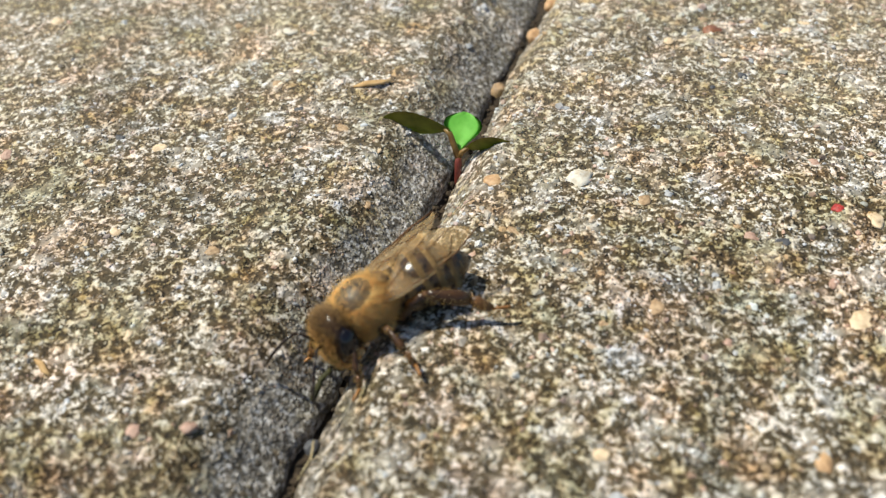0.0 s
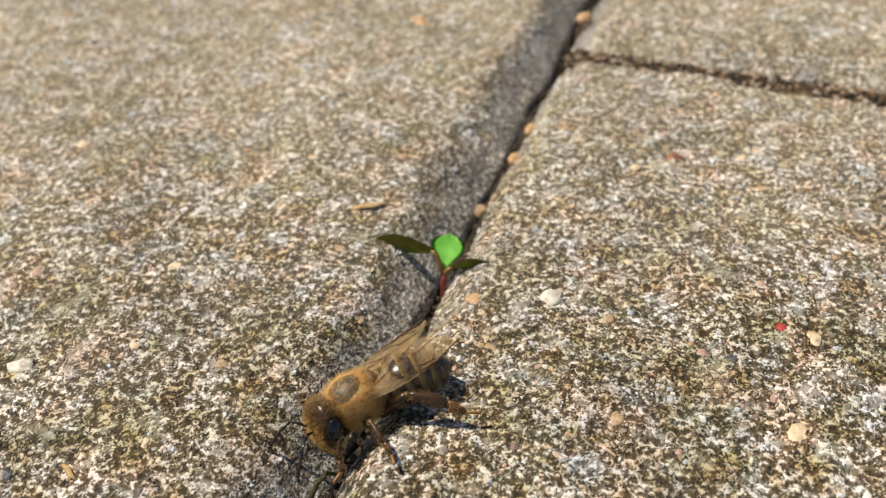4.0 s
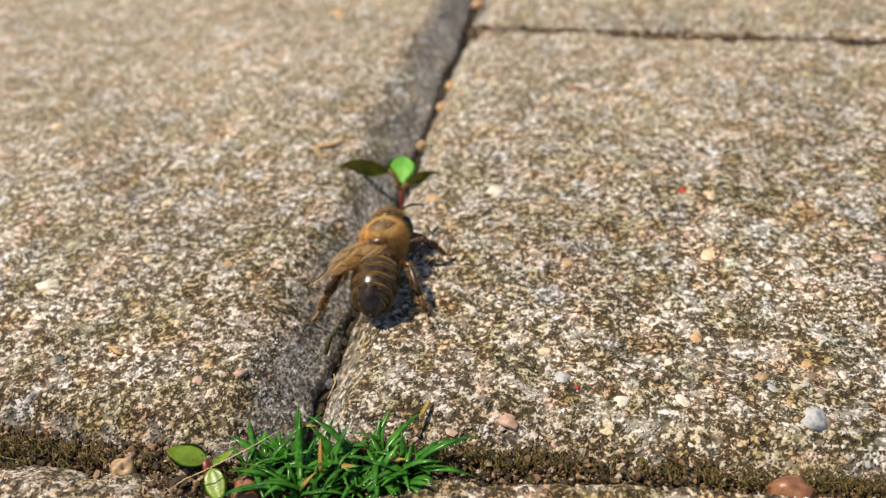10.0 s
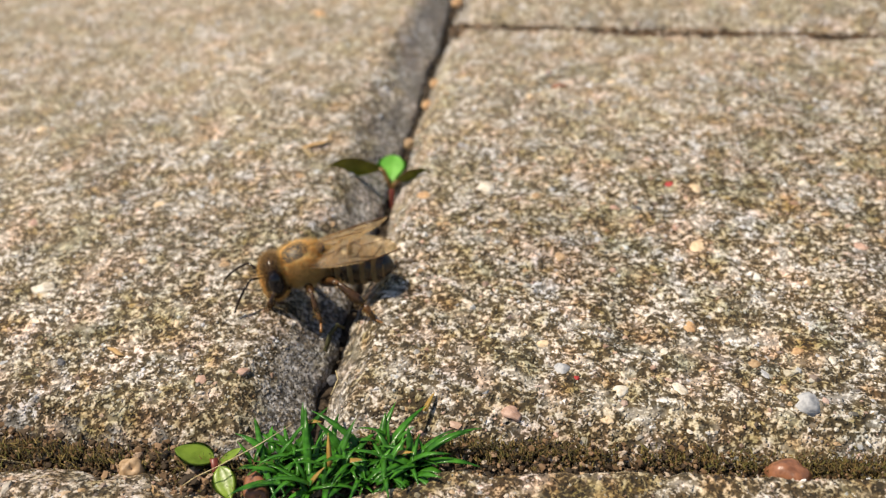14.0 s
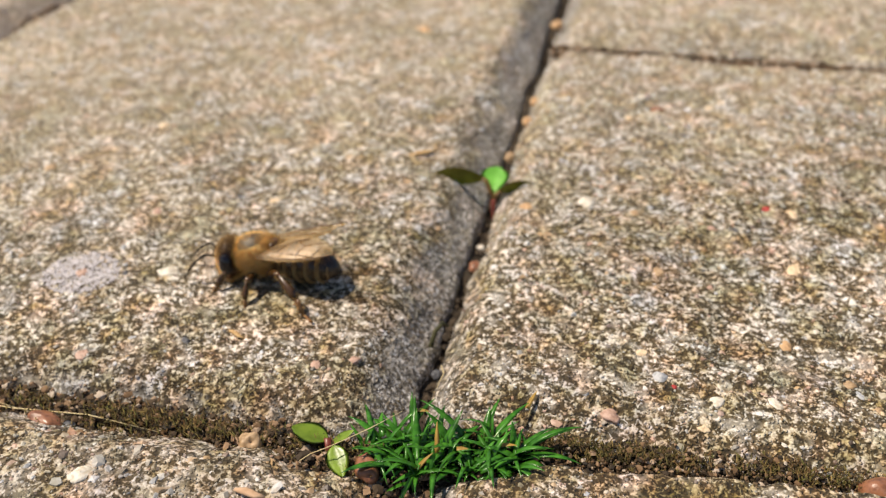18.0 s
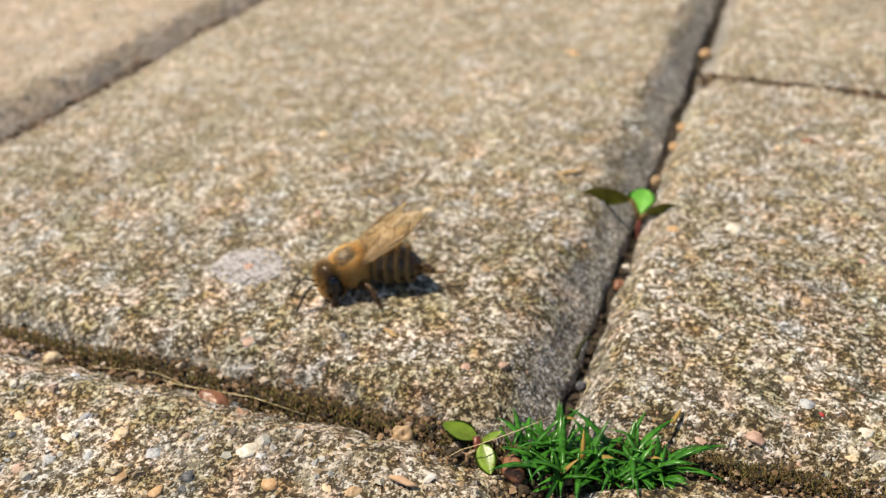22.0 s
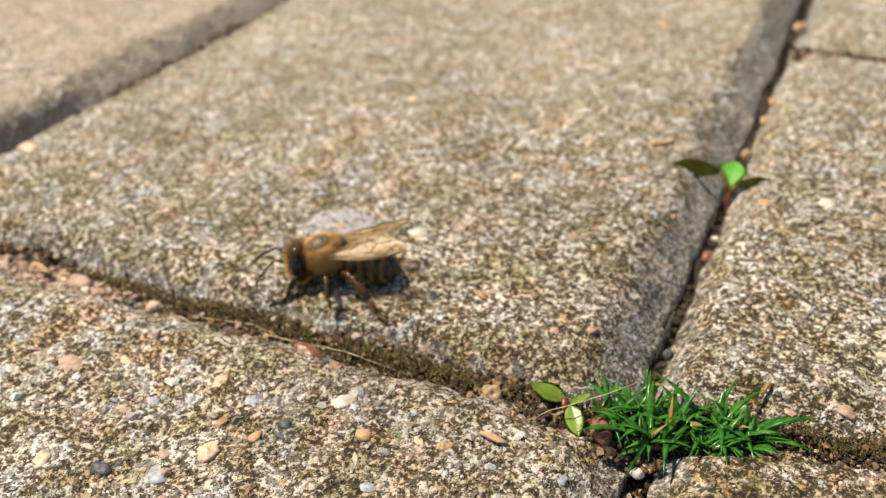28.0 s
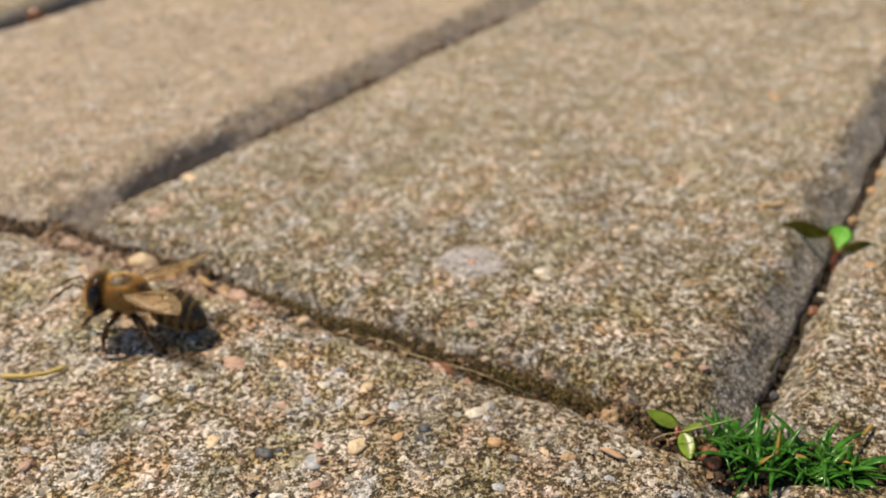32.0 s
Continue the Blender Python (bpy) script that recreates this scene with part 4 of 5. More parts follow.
# the longest blades, each where it arches out of the tuft
for bend, base, tip in ((1.1, (5.4, 0.6, 1.8), (9.4, 3.6, 2.8)), (1.1, (5.6, 0.4, 1.8), (10.6, 0.2, 2.6)), (1.1, (5.6, 0.2, 1.6), (8.0, -0.8, 2.4)), (0.7, (2.6, 1.6, 1.6), (5.4, 6.0, 3.0)),
                        (0.3, (1.8, 1.6, 1.6), (2.9, 5.6, 3.5)), (0.3, (2.2, 1.8, 1.6), (2.2, 4.6, 3.3)), (0.7, (-4.6, 0.8, 1.6), (-2.7, 4.8, 3.1)), (0.7, (-3.4, 0.0, 1.6), (-4.4, 4.2, 3.6)),
                        (0.7, (-3.0, -1.0, 1.8), (-3.6, 1.8, 4.6)), (1.1, (-6.4, 0.0, 1.6), (-9.6, 1.2, 3.0)), (1.1, (-5.2, -2.4, 1.4), (-8.4, -4.8, 2.6)), (0.7, (0.6, -1.4, 1.8), (-0.8, -4.2, 2.4)),
                        (0.3, (-1.0, -0.4, 1.8), (0.2, 2.8, 4.2)), (0.7, (-0.6, 1.0, 1.8), (-3.0, 2.4, 3.8)), (1.1, (3.8, -0.8, 1.8), (5.0, -2.8, 2.6)), (0.7, (0.0, 0.4, 2.0), (-1.6, -1.8, 3.8)),
                        (1.1, (5.2, -0.4, 1.8), (7.4, -2.6, 2.4)), (0.7, (5.0, 0.8, 1.8), (4.4, 2.8, 3.9)), (0.7, (5.4, 0.2, 1.8), (2.6, 0.0, 3.2))):
    blade_between(LONG[bend], 5.0, bend, base, tip)
for base, tip in (((-1.2, -1.0, 2.6), (-1.6, 0.8, 4.4)), ((-2.6, -2.8, 2.0), (-1.4, -1.6, 3.2)), ((3.6, 0.6, 2.8), (5.2, 0.8, 3.0)), ((-4.2, 3.2, 2.8), (-2.8, 3.2, 3.0)), ((5.3, 5.6, 2.7), (5.9, 7.4, 3.2)), ((0.4, -0.8, 3.2), (1.4, -0.6, 3.2))):
    blade_between(TIPPED, 1.8, 0.4, base, tip, "yellow withered blade")


def leaf_mesh(name, length, width, curl, mat, cup=0.2, thick=0.14, seg=12, across=6, full=0.85, under=None):
    """An oval leaf along +x with a midrib groove, on a short stalk."""
    verts, faces = [], []
    for side in (1, -1):
        for i in range(seg + 1):
            t = i / seg
            w = width * (math.sin(math.pi * min(1, t ** full * 0.97 + 0.015)) ** 0.75)
            for j in range(across + 1):
                s = 2 * j / across - 1
                z = curl * t * t + cup * w * s * s - 0.06 * math.exp(-(s * 5) ** 2) * width + side * thick * 0.5 * (1 - abs(s) ** 4)
                verts.append((length * t, w * s, z))
    n = (seg + 1) * (across + 1)
    for k, flip in ((0, False), (n, True)):
        for i in range(seg):
            for j in range(across):
                a = k + i * (across + 1) + j
                q = (a, a + across + 1, a + across + 2, a + 1)
                faces.append(q[::-1] if not flip else q)
    for i in range(seg):
        for j in (0, across):
            a = i * (across + 1) + j
            faces.append((a, a + across + 1, n + a + across + 1, n + a))
    if under:
        return mesh_of(name, verts, faces, [mat, under], True, [1 if seg * across <= k < 2 * seg * across else 0 for k in range(len(faces))])
    return mesh_of(name, verts, faces, mat)


# three-leaved sprout that stands in the narrow joint
sprout = new("sprout")
sprout.matrix_world = mm_pose(-0.5, 40.9, -4.9)
tagged(sprout, "bright green three-leaved sprout with a red stem growing in the joint", "plant")
part("stem", mesh_of("stem", *tube([(0.3, -1.2, 0), (0.2, -0.9, 1.0), (0.1, -0.4, 2.2), (0.0, 0.1, 3.1)], [0.30, 0.30, 0.32, 0.22]), STEM), sprout, label="dark red stem")
part("leaf_stalk", mesh_of("leaf_stalk", *tube([(0.0, -0.1, 2.7), (-0.4, 0.2, 3.6), (-0.9, 0.5, 4.7), (-1.4, 0.6, 5.0)], [0.30, 0.28, 0.25, 0.18]), STALK), sprout)
part("leaf_stalk", mesh_of("leaf_stalk", *tube([(0.0, -0.1, 2.7), (0.3, 0.1, 3.2), (0.9, 0.3, 3.7)], [0.28, 0.24, 0.16]), STALK), sprout)
part("leaf", leaf_mesh("leaf", 3.9, 1.75, 0.3, LEAF_LIGHT, 0.10, full=2.0), sprout, mm_pose(-0.1, -0.1, 2.9, 0, -36, 92), "bright green upright leaf")
part("leaf", leaf_mesh("leaf", 6.6, 1.6, -0.2, LEAF, 0.1, full=1.2, under=LEAF_UNDER), sprout, mm_pose(-0.9, 0.6, 5.0, 72, 4, 177), "narrow green leaf with a dark red-brown underside")
part("leaf", leaf_mesh("leaf", 4.6, 1.5, -0.2, LEAF, 0.1, full=1.2, under=LEAF_UNDER), sprout, mm_pose(0.5, 0.3, 3.5, -62, -15, 8), "narrow green leaf with a dark red-brown underside")

# seedling beside the grass
seedling = new("seedling")
seedling.matrix_world = mm_pose(-6.6, -2.6, -3.2)
tagged(seedling, "small green seedling with two oval leaves beside the grass tuft", "plant")
part("stem", mesh_of("stem", *tube([(0.1, -0.6, 0.4), (0.0, -0.4, 1.5), (-0.3, 0.3, 2.6)], [0.42, 0.38, 0.34]), STEM), seedling, label="orange-red stem")
part("leaf", leaf_mesh("leaf", 3.3, 1.3, 0.1, LEAF_DULL, 0.12), seedling, mm_pose(-0.3, 0.3, 2.4, 4, -10, 176), "oval green leaf with a reddish edge")
part("leaf", leaf_mesh("leaf", 2.9, 1.0, -0.2, LEAF_DULL, 0.12), seedling, mm_pose(0.6, -0.7, 2.9, 14, 14, -58), "small yellowish-green oval leaf")
part("leaf", leaf_mesh("leaf", 2.2, 0.55, 0.1, LEAF_DULL, 0.12), seedling, mm_pose(0.1, 0.2, 2.2, 0, -25, 25), "tiny green leaf")


def strand(name, pts, radius, mat, label, category):
    ob = new(name, mesh_of(name, *tube(pts, [radius] * (len(pts) - 1) + [radius * 0.5], 6), mat))
    return tagged(ob, label, category)


def chip(x, y, z, length, width, rz, mat, label, name="straw_chip", ry=0):
    v, f = tube([(-length / 2, 0, 0), (-length / 6, 0.1, 0.1), (length / 5, -0.05, 0.15), (length / 2, 0.05, 0.02)], [width * 0.4, width, width * 0.9, width * 0.3], 6, 1.0)
    v = [(a, b, c * 0.45) for a, b, c in v]
    ob = new(name, mesh_of(name, v, f, mat))
    ob.matrix_world = mm_pose(x, y, z, 0, ry, rz)
    return tagged(ob, label, "straw", "dry chips on the paving")


chip(-10.4, 45.8, 0.25, 3.6, 0.45, 32, STRAW, "dry yellowish straw chip lying on the concrete")
chip(-19.5, 8.2, 0.15, 2.2, 0.26, -25, STRAW, "thin orange-brown straw chip on the concrete")
chip(-10.4, -10.6, 0.95, 2.7, 0.40, -7, WOOD, "flat tan wood chip lying on the front block")
chip(43.6, 1.4, -2.0, 3.2, 0.35, 5, STRAW, "brown twig piece lying in the joint")
chip(-67.0, -4.3, -0.3, 3.6, 0.42, 165, STRAW, "dry orange straw chip in the joint")
strand("fibre", [(-8.2, -5.6, -0.2), (-7.4, -5.0, 0.2), (-6, -4.3, 0.6), (-3, -2.6, 1.6), (-0.6, -0.6, 2.2)], 0.045, FIBRE, "thin pale dry fibre lying across the seedling", "fibre")
strand("fibre", [(-42, -3.6, -1.6), (-36, -4.0, -1.2), (-29, -3.4, -1.2), (-22, -3.8, -1.5)], 0.06, FIBRE, "thin brown dry fibre lying in the joint", "fibre")
strand("fibre", [(-47, -4.0, -1.6), (-40, -3.4, -1.0), (-33, -4.2, -1.4)], 0.05, FIBRE, "thin brown dry fibre lying in the joint", "fibre")
strand("fibre", [(18, -1.8, -1.6), (22, -0.8, -0.9), (27, -0.6, -1.1), (31, -1.0, -1.6)], 0.06, FIBRE, "thin brown dry fibre lying in the joint", "fibre")
strand("fibre", [(0.3, 9.5, -1.4), (0.9, 8.0, -0.9), (0.6, 6.4, -1.3)], 0.06, FIBRE, "thin dry fibre lying in the narrow joint", "fibre")
strand("twig", [(-1.6, 13.0, -2.4), (-1.4, 14.4, -1.5), (-0.9, 15.3, -1.1), (-0.4, 15.8, -1.8)], 0.24, MOSS_DARK, "dark mossy twig sticking up from the narrow joint", "twig")
strand("yellow_fibre", [(-71.9, -30.3, 1.05), (-69.5, -29.3, 1.15), (-68.0, -28.0, 1.2), (-67.3, -26.7, 1.1), (-67.1, -25.7, 1.05)], 0.24, YELLOW_FIBRE, "short curved yellow fibre lying on the front block", "fibre")


# ---- the bee: x ahead, y to its left, z up, from the ground under its thorax ----
K = 1.09
bee = new("honey_bee")
bee.matrix_world = mm_pose(0, 0, 0)
tagged(bee, "brown honey bee with a furry golden thorax and striped abdomen", "bee")


def on_ball(center, radii, n, seed, accept=None):
    r_ = np.random.default_rng(seed)
    u = r_.normal(0, 1, (n * 3, 3))
    u /= np.linalg.norm(u, axis=1)[:, None]
    if accept is not None:
        u = u[accept(u)]
    u = u[:n]
    p = np.array(center) + u * np.array(radii)
    nrm = u / np.array(radii)
    return p, nrm / np.linalg.norm(nrm, axis=1)[:, None], r_


def fur(name, center, radii, n, length, seed, mat, parent, lean=(-0.35, 0, 0), accept=None, width=0.015):
    p, nr, r_ = on_ball(center, radii, n, seed, accept)
    d = nr + np.array(lean) + r_.normal(0, 0.28, nr.shape)
    d /= np.linalg.norm(d, axis=1)[:, None]
    L = length * r_.uniform(0.55, 1.15, len(p))
    return part(name, spike_cloud(name, p * K, (p + d * L[:, None]) * K, np.full(len(p), width), mat), parent, kind="stuff")


def scaled(vf):
    return [tuple(K * c for c in v) for v in vf[0]], vf[1]


# thorax
TH = ((0.9, 0, 3.3), (2.1, 1.9, 1.78))
thorax = part("thorax", mesh_of("thorax", *scaled(ball(*TH, 28, 20)), FUR_BASE), bee, label="dark thorax with golden fur")
part("scutum", mesh_of("scutum", *scaled(ball((1.05, 0, 3.50), (1.86, 1.70, 1.70), 28, 18)), SCUTUM), thorax, label="bald grey-brown back plate")
part("scutellum", mesh_of("scutellum", *scaled(ball((-0.75, 0, 4.4), (0.5, 0.9, 0.4), 18, 12)), CHITIN_BROWN), thorax)
fur("fur", *TH, 6500, 0.74, 1, HAIR, thorax, width=0.017, accept=lambda u: ~((u[:, 2] > 0.50 + 0.22 * np.sin(91 * u[:, 0] + 57 * u[:, 1])) & (np.abs(u[:, 1]) < 0.72) & (u[:, 0] > -0.38 + 0.2 * np.sin(83 * u[:, 1])) & (u[:, 0] < 0.76)))
fur("fur", (1.05, 0, 3.50), (1.86, 1.70, 1.70), 1400, 0.32, 2, HAIR, thorax, accept=lambda u: u[:, 2] > 0.3, width=0.008)

# the rear of the thorax, down to the waist
part("propodeum", mesh_of("propodeum", *scaled(ball((-0.85, 0, 3.0), (1.25, 1.35, 1.30), 22, 16)), CHITIN_BROWN), thorax, label="hairy brown rear of the thorax")
fur("fur", (-0.85, 0, 3.0), (1.25, 1.35, 1.30), 1500, 0.5, 3, HAIR, thorax, width=0.015)

# abdomen: overlapping plates, each with a pale hairy rear edge
AX0, AX1 = -0.9, -7.1


def abdomen_radius(t):
    if t < 0.35:
        return 2.0 * (1 - 0.6 * (1 - t / 0.35) ** 2.2)
    return 2.0 * max(0.0, 1 - ((t - 0.35) / 0.65) ** 2.3) ** 0.72


def abdomen_axis(t):
    x = AX0 + (AX1 - AX0) * t
    return x, 2.75 + 0.30 * math.sin(math.pi * t) - 0.5 * t * t


WAIST = (-0.9 * K, 0.0, 2.9 * K)
abdomen = part("abdomen", mesh_of("abdomen", *scaled(tube([(abdomen_axis(t)[0], 0, abdomen_axis(t)[1]) for t in np.linspace(0.0, 1.0, 16)],
               [abdomen_radius(t) * 0.86 + 0.02 for t in np.linspace(0.0, 1.0, 16)], 26)), CHITIN), bee, label="dark brown abdomen with pale hair bands")
cuts = [0.02, 0.17, 0.35, 0.52, 0.68, 0.83, 0.985]
for i in range(6):
    t0, t1 = cuts[i], cuts[i + 1]
    ts = np.linspace(t0, t1, 8)
    verts, faces, idx = [], [], []
    for j, t in enumerate(ts):
        x, zc = abdomen_axis(t)
        r0 = abdomen_radius(t) * (0.955 + 0.055 * (j / 7)) + 0.02
        for k in range(30):
            a = 2 * math.pi * k / 30
            verts.append((x * K, r0 * math.sin(a) * K, (zc + 0.93 * r0 * math.cos(a)) * K))
    for j in range(7):
        for k in range(30):
            k2 = (k + 1) % 30
            faces.append((j * 30 + k, j * 30 + k2, (j + 1) * 30 + k2, (j + 1) * 30 + k))
            idx.append(1 if j < (5 if i == 0 else 3 if i < 5 else 1) else 0)
    plate = part("abdomen_plate", mesh_of("abdomen_plate", verts, faces, [PLATE, BAND], True, idx), abdomen, label="glossy black plate with a tan front edge")
    if i == 5:
        continue
    # hair band near the front of each plate
    r_ = np.random.default_rng(90 + i)
    n = 1300 if i else 1700
    t = np.clip(t0 + (t1 - t0) * np.abs(r_.normal(0.05, 0.15 if i else 0.3, n)), 0, 0.99)
    a = r_.uniform(0, 2 * np.pi, n)
    pos = np.array([(abdomen_axis(q)[0], (abdomen_radius(q) + 0.02) * math.sin(b), abdomen_axis(q)[1] + 0.93 * (abdomen_radius(q) + 0.02) * math.cos(b)) for q, b in zip(t, a)])
    d = np.c_[np.full(n, -1.1), np.sin(a) * 0.55, np.cos(a) * 0.5] + r_.normal(0, 0.15, (n, 3))
    L = (0.42 if i else 0.6) * r_.uniform(0.6, 1.1, n)
    d = d / np.linalg.norm(d, axis=1)[:, None] * L[:, None]
    # sparse brown down over the whole plate
    t_, a_ = r_.uniform(t0, t1, 500), r_.uniform(0, 2 * np.pi, 500)
    root = np.array([(abdomen_axis(q)[0], (abdomen_radius(q) + 0.02) * math.sin(b), abdomen_axis(q)[1] + 0.93 * (abdomen_radius(q) + 0.02) * math.cos(b)) for q, b in zip(t_, a_)])
    end = root + np.c_[np.full(500, -0.26), np.sin(a_) * 0.20, np.cos(a_) * 0.18] + r_.normal(0, 0.05, (500, 3))
    part("down", spike_cloud("down", root * K, end * K, np.full(500, 0.011), HAIR_DARK), plate, kind="stuff", label="short brown down")
    part("hair_band", spike_cloud("hair_band", pos * K, (pos + d) * K, np.full(n, 0.018), HAIR_PALE), plate, kind="stuff", label="pale tan hair band")
part("sting_tip", mesh_of("sting_tip", *scaled(ball((-6.9, 0, 2.3), (0.3, 0.24, 0.2), 14, 10)), CHITIN), abdomen)


# head, set a little downwards
def head_shape(x, y, z):
    w = 1.0 - 0.28 * max(0.0, -z) ** 1.3
    return x * (1 - 0.15 * abs(y)), y * w, z


HD = ((3.5, 0, 2.55), (1.12, 1.72, 1.92))
head = part("head", mesh_of("head", *scaled(ball(*HD, 26, 18, head_shape)), LEG), bee, mm_pose(3.5 * K, 0, 2.55 * K, 0, 0, 0, 1.1) @ mm_pose(-3.5 * K, 0, -2.55 * K), "triangular brown head with short fur")
for sgn in (1, -1):
    part("eye", mesh_of("eye", *scaled(ball((3.46, sgn * 1.46, 2.78), (0.60, 0.45, 0.97), 24, 18)), EYE), head, label="large glossy black compound eye")
    part("mandible", mesh_of("mandible", *scaled(tube([(3.9, sgn * 0.5, 1.55), (4.15, sgn * 0.45, 1.15), (4.25, sgn * 0.12, 0.85)], [0.3, 0.25, 0.1], 8)), AMBER), head)
part("labrum", mesh_of("labrum", *scaled(ball((4.1, 0, 1.75), (0.42, 0.62, 0.5), 14, 10)), CHITIN_BROWN), head)
for yy, xx in ((0.0, 3.75), (0.3, 3.6), (-0.3, 3.6)):
    part("ocellus", mesh_of("ocellus", *scaled(ball((xx, yy, 4.34), (0.13, 0.13, 0.12), 8, 6)), EYE), head)
fur("fur", *HD, 2600, 0.42, 5, HAIR_DARK, head, (0.1, 0, 0.2), lambda u: (np.abs(u[:, 1]) < 0.75) & (u[:, 2] > 0.35), 0.013)
fur("fur", *HD, 2800, 0.34, 6, HAIR, head, (-0.05, 0, -0.1), lambda u: (np.abs(u[:, 1]) < 0.74) & (u[:, 2] < 0.6), 0.011)
antenna = {}
for sgn in (1, -1):
    an = part("antenna", mesh_of("antenna", *scaled(tube([(0, 0, 0), (0.55, sgn * 0.45, 0.5), (0.85, sgn * 0.7, 0.62)], [0.10, 0.09, 0.09], 8)), CHITIN), head,
              mm_pose(4.55 * K, sgn * 0.36 * K, 2.85 * K), "thin dark elbowed antenna")
    part("flagellum", mesh_of("flagellum", *scaled(tube([(0.85, sgn * 0.7, 0.62), (1.5, sgn * 0.95, 0.25), (2.3, sgn * 1.2, -0.45), (2.9, sgn * 1.35, -1.15)], [0.085, 0.10, 0.105, 0.07], 8)), CHITIN), an)
    antenna[sgn] = an


# wings: local x towards the tip, y towards the front edge of a spread wing
def wing_mesh(name, length, width, mat, camber):
    verts, faces = [], []
    seg, acr = 22, 8
    for side in (1, -1):
        for i in range(seg + 1):
            t = i / seg
            lead = width * 0.30 * math.sin(math.pi * min(1, t * 0.92)) ** 0.8 + 0.10 * (1 - t)
            trail = -width * (math.sin(math.pi * min(1.0, 0.03 + t ** 1.25 * 0.96)) ** 0.72) * 0.72 * (0.35 + 0.65 * min(1, t * 2.2))
            for j in range(acr + 1):
                s = j / acr
                verts.append((length * t, lead + (trail - lead) * s, camber * math.sin(math.pi * s) + 0.10 * math.sin(5 * t + 3 * s) * t + side * 0.012))
    n = (seg + 1) * (acr + 1)
    for k in (0, n):
        for i in range(seg):
            for j in range(acr):
                a = k + i * (acr + 1) + j
                q = (a, a + 1, a + acr + 2, a + acr + 1)
                faces.append(q if k else q[::-1])
    for i in range(seg):
        for j in (0, acr):
            a = i * (acr + 1) + j
            faces.append((a, a + acr + 1, n + a + acr + 1, n + a))
    return mesh_of(name, [tuple(K * c for c in v) for v in verts], faces, mat)


def mirrored(vf):
    return [(a, -b, c) for a, b, c in vf[0]], [f[::-1] for f in vf[1]]


VEINS = {
    "fore": [[(0, 0.08, 0), (3, 0.55, 0.05), (6.2, 0.75, 0.06), (8.4, 0.35, 0.05)], [(0, 0, 0), (2.5, -0.05, 0.12), (4.6, 0.2, 0.12), (6.4, 0.6, 0.08)], [(0.3, -0.1, 0), (3.2, -0.9, 0.2), (5.6, -1.5, 0.15)],
             [(2.5, -0.05, 0.12), (3.4, -0.9, 0.2)], [(4.6, 0.2, 0.12), (5.2, -0.7, 0.2), (4.6, -1.25, 0.2)], [(5.2, -0.7, 0.2), (7.2, -0.9, 0.12), (8.2, -0.6, 0.08)], [(6.0, 0.5, 0.1), (7.0, -0.4, 0.12)]],
    "hind": [[(0, 0.05, 0), (2.4, 0.35, 0.05), (5.4, 0.15, 0.05)], [(0, -0.05, 0), (2.6, -0.55, 0.12), (4.4, -0.8, 0.1)], [(2.4, 0.3, 0.05), (3.0, -0.6, 0.12)]],
}
wing = {}
for sgn in (1, -1):
    for kind_, L, W, at in (("fore", 8.2, 2.7, (0.9, 1.55, 3.85)), ("hind", 6.0, 1.9, (0.1, 1.45, 3.65))):
        me = wing_mesh("wing", L, W, WING, 0.14)
        if sgn > 0:
            for v in me.vertices:
                v.co.y = -v.co.y
            me.flip_normals()
        w_ = part(kind_ + "wing", me, bee, label="translucent amber wing with brown veins")
        for k, vein in enumerate(VEINS[kind_]):
            vf = scaled(tube(vein, [0.06 if k == 0 else 0.030] * len(vein), 6))
            part("vein", mesh_of("vein", *(mirrored(vf) if sgn > 0 else vf), CHITIN_BROWN), w_)
        part("wing_root", mesh_of("wing_root", *scaled(ball((0.1, 0, 0), (0.32, 0.2, 0.16), 12, 8)), AMBER), w_)
        wing[(kind_, sgn)] = (w_, tuple(c * K for c in (at[0], sgn * at[1], at[2])))

# legs: hip, knee, ankle and claw in the bee's space
LEGS = {
    "fore": [(2.3, 0.75, 1.75), (3.3, 1.9, 2.1), (3.9, 2.35, 1.0), (4.2, 2.55, 0.35), (4.9, 2.75, 0.12)],
    "mid": [(0.9, 0.9, 1.5), (1.2, 2.9, 2.3), (1.3, 3.9, 1.2), (1.25, 4.3, 0.42), (1.5, 4.9, 0.08)],
    "hind": [(-0.35, 0.9, 1.5), (-1.9, 2.8, 2.7), (-3.7, 4.0, 1.4), (-4.4, 4.6, 0.45), (-5.3, 5.1, 0.08)],
}
RADII = {"fore": (0.33, 0.37, 0.28), "mid": (0.36, 0.42, 0.31), "hind": (0.40, 0.60, 0.46)}
leg = {}
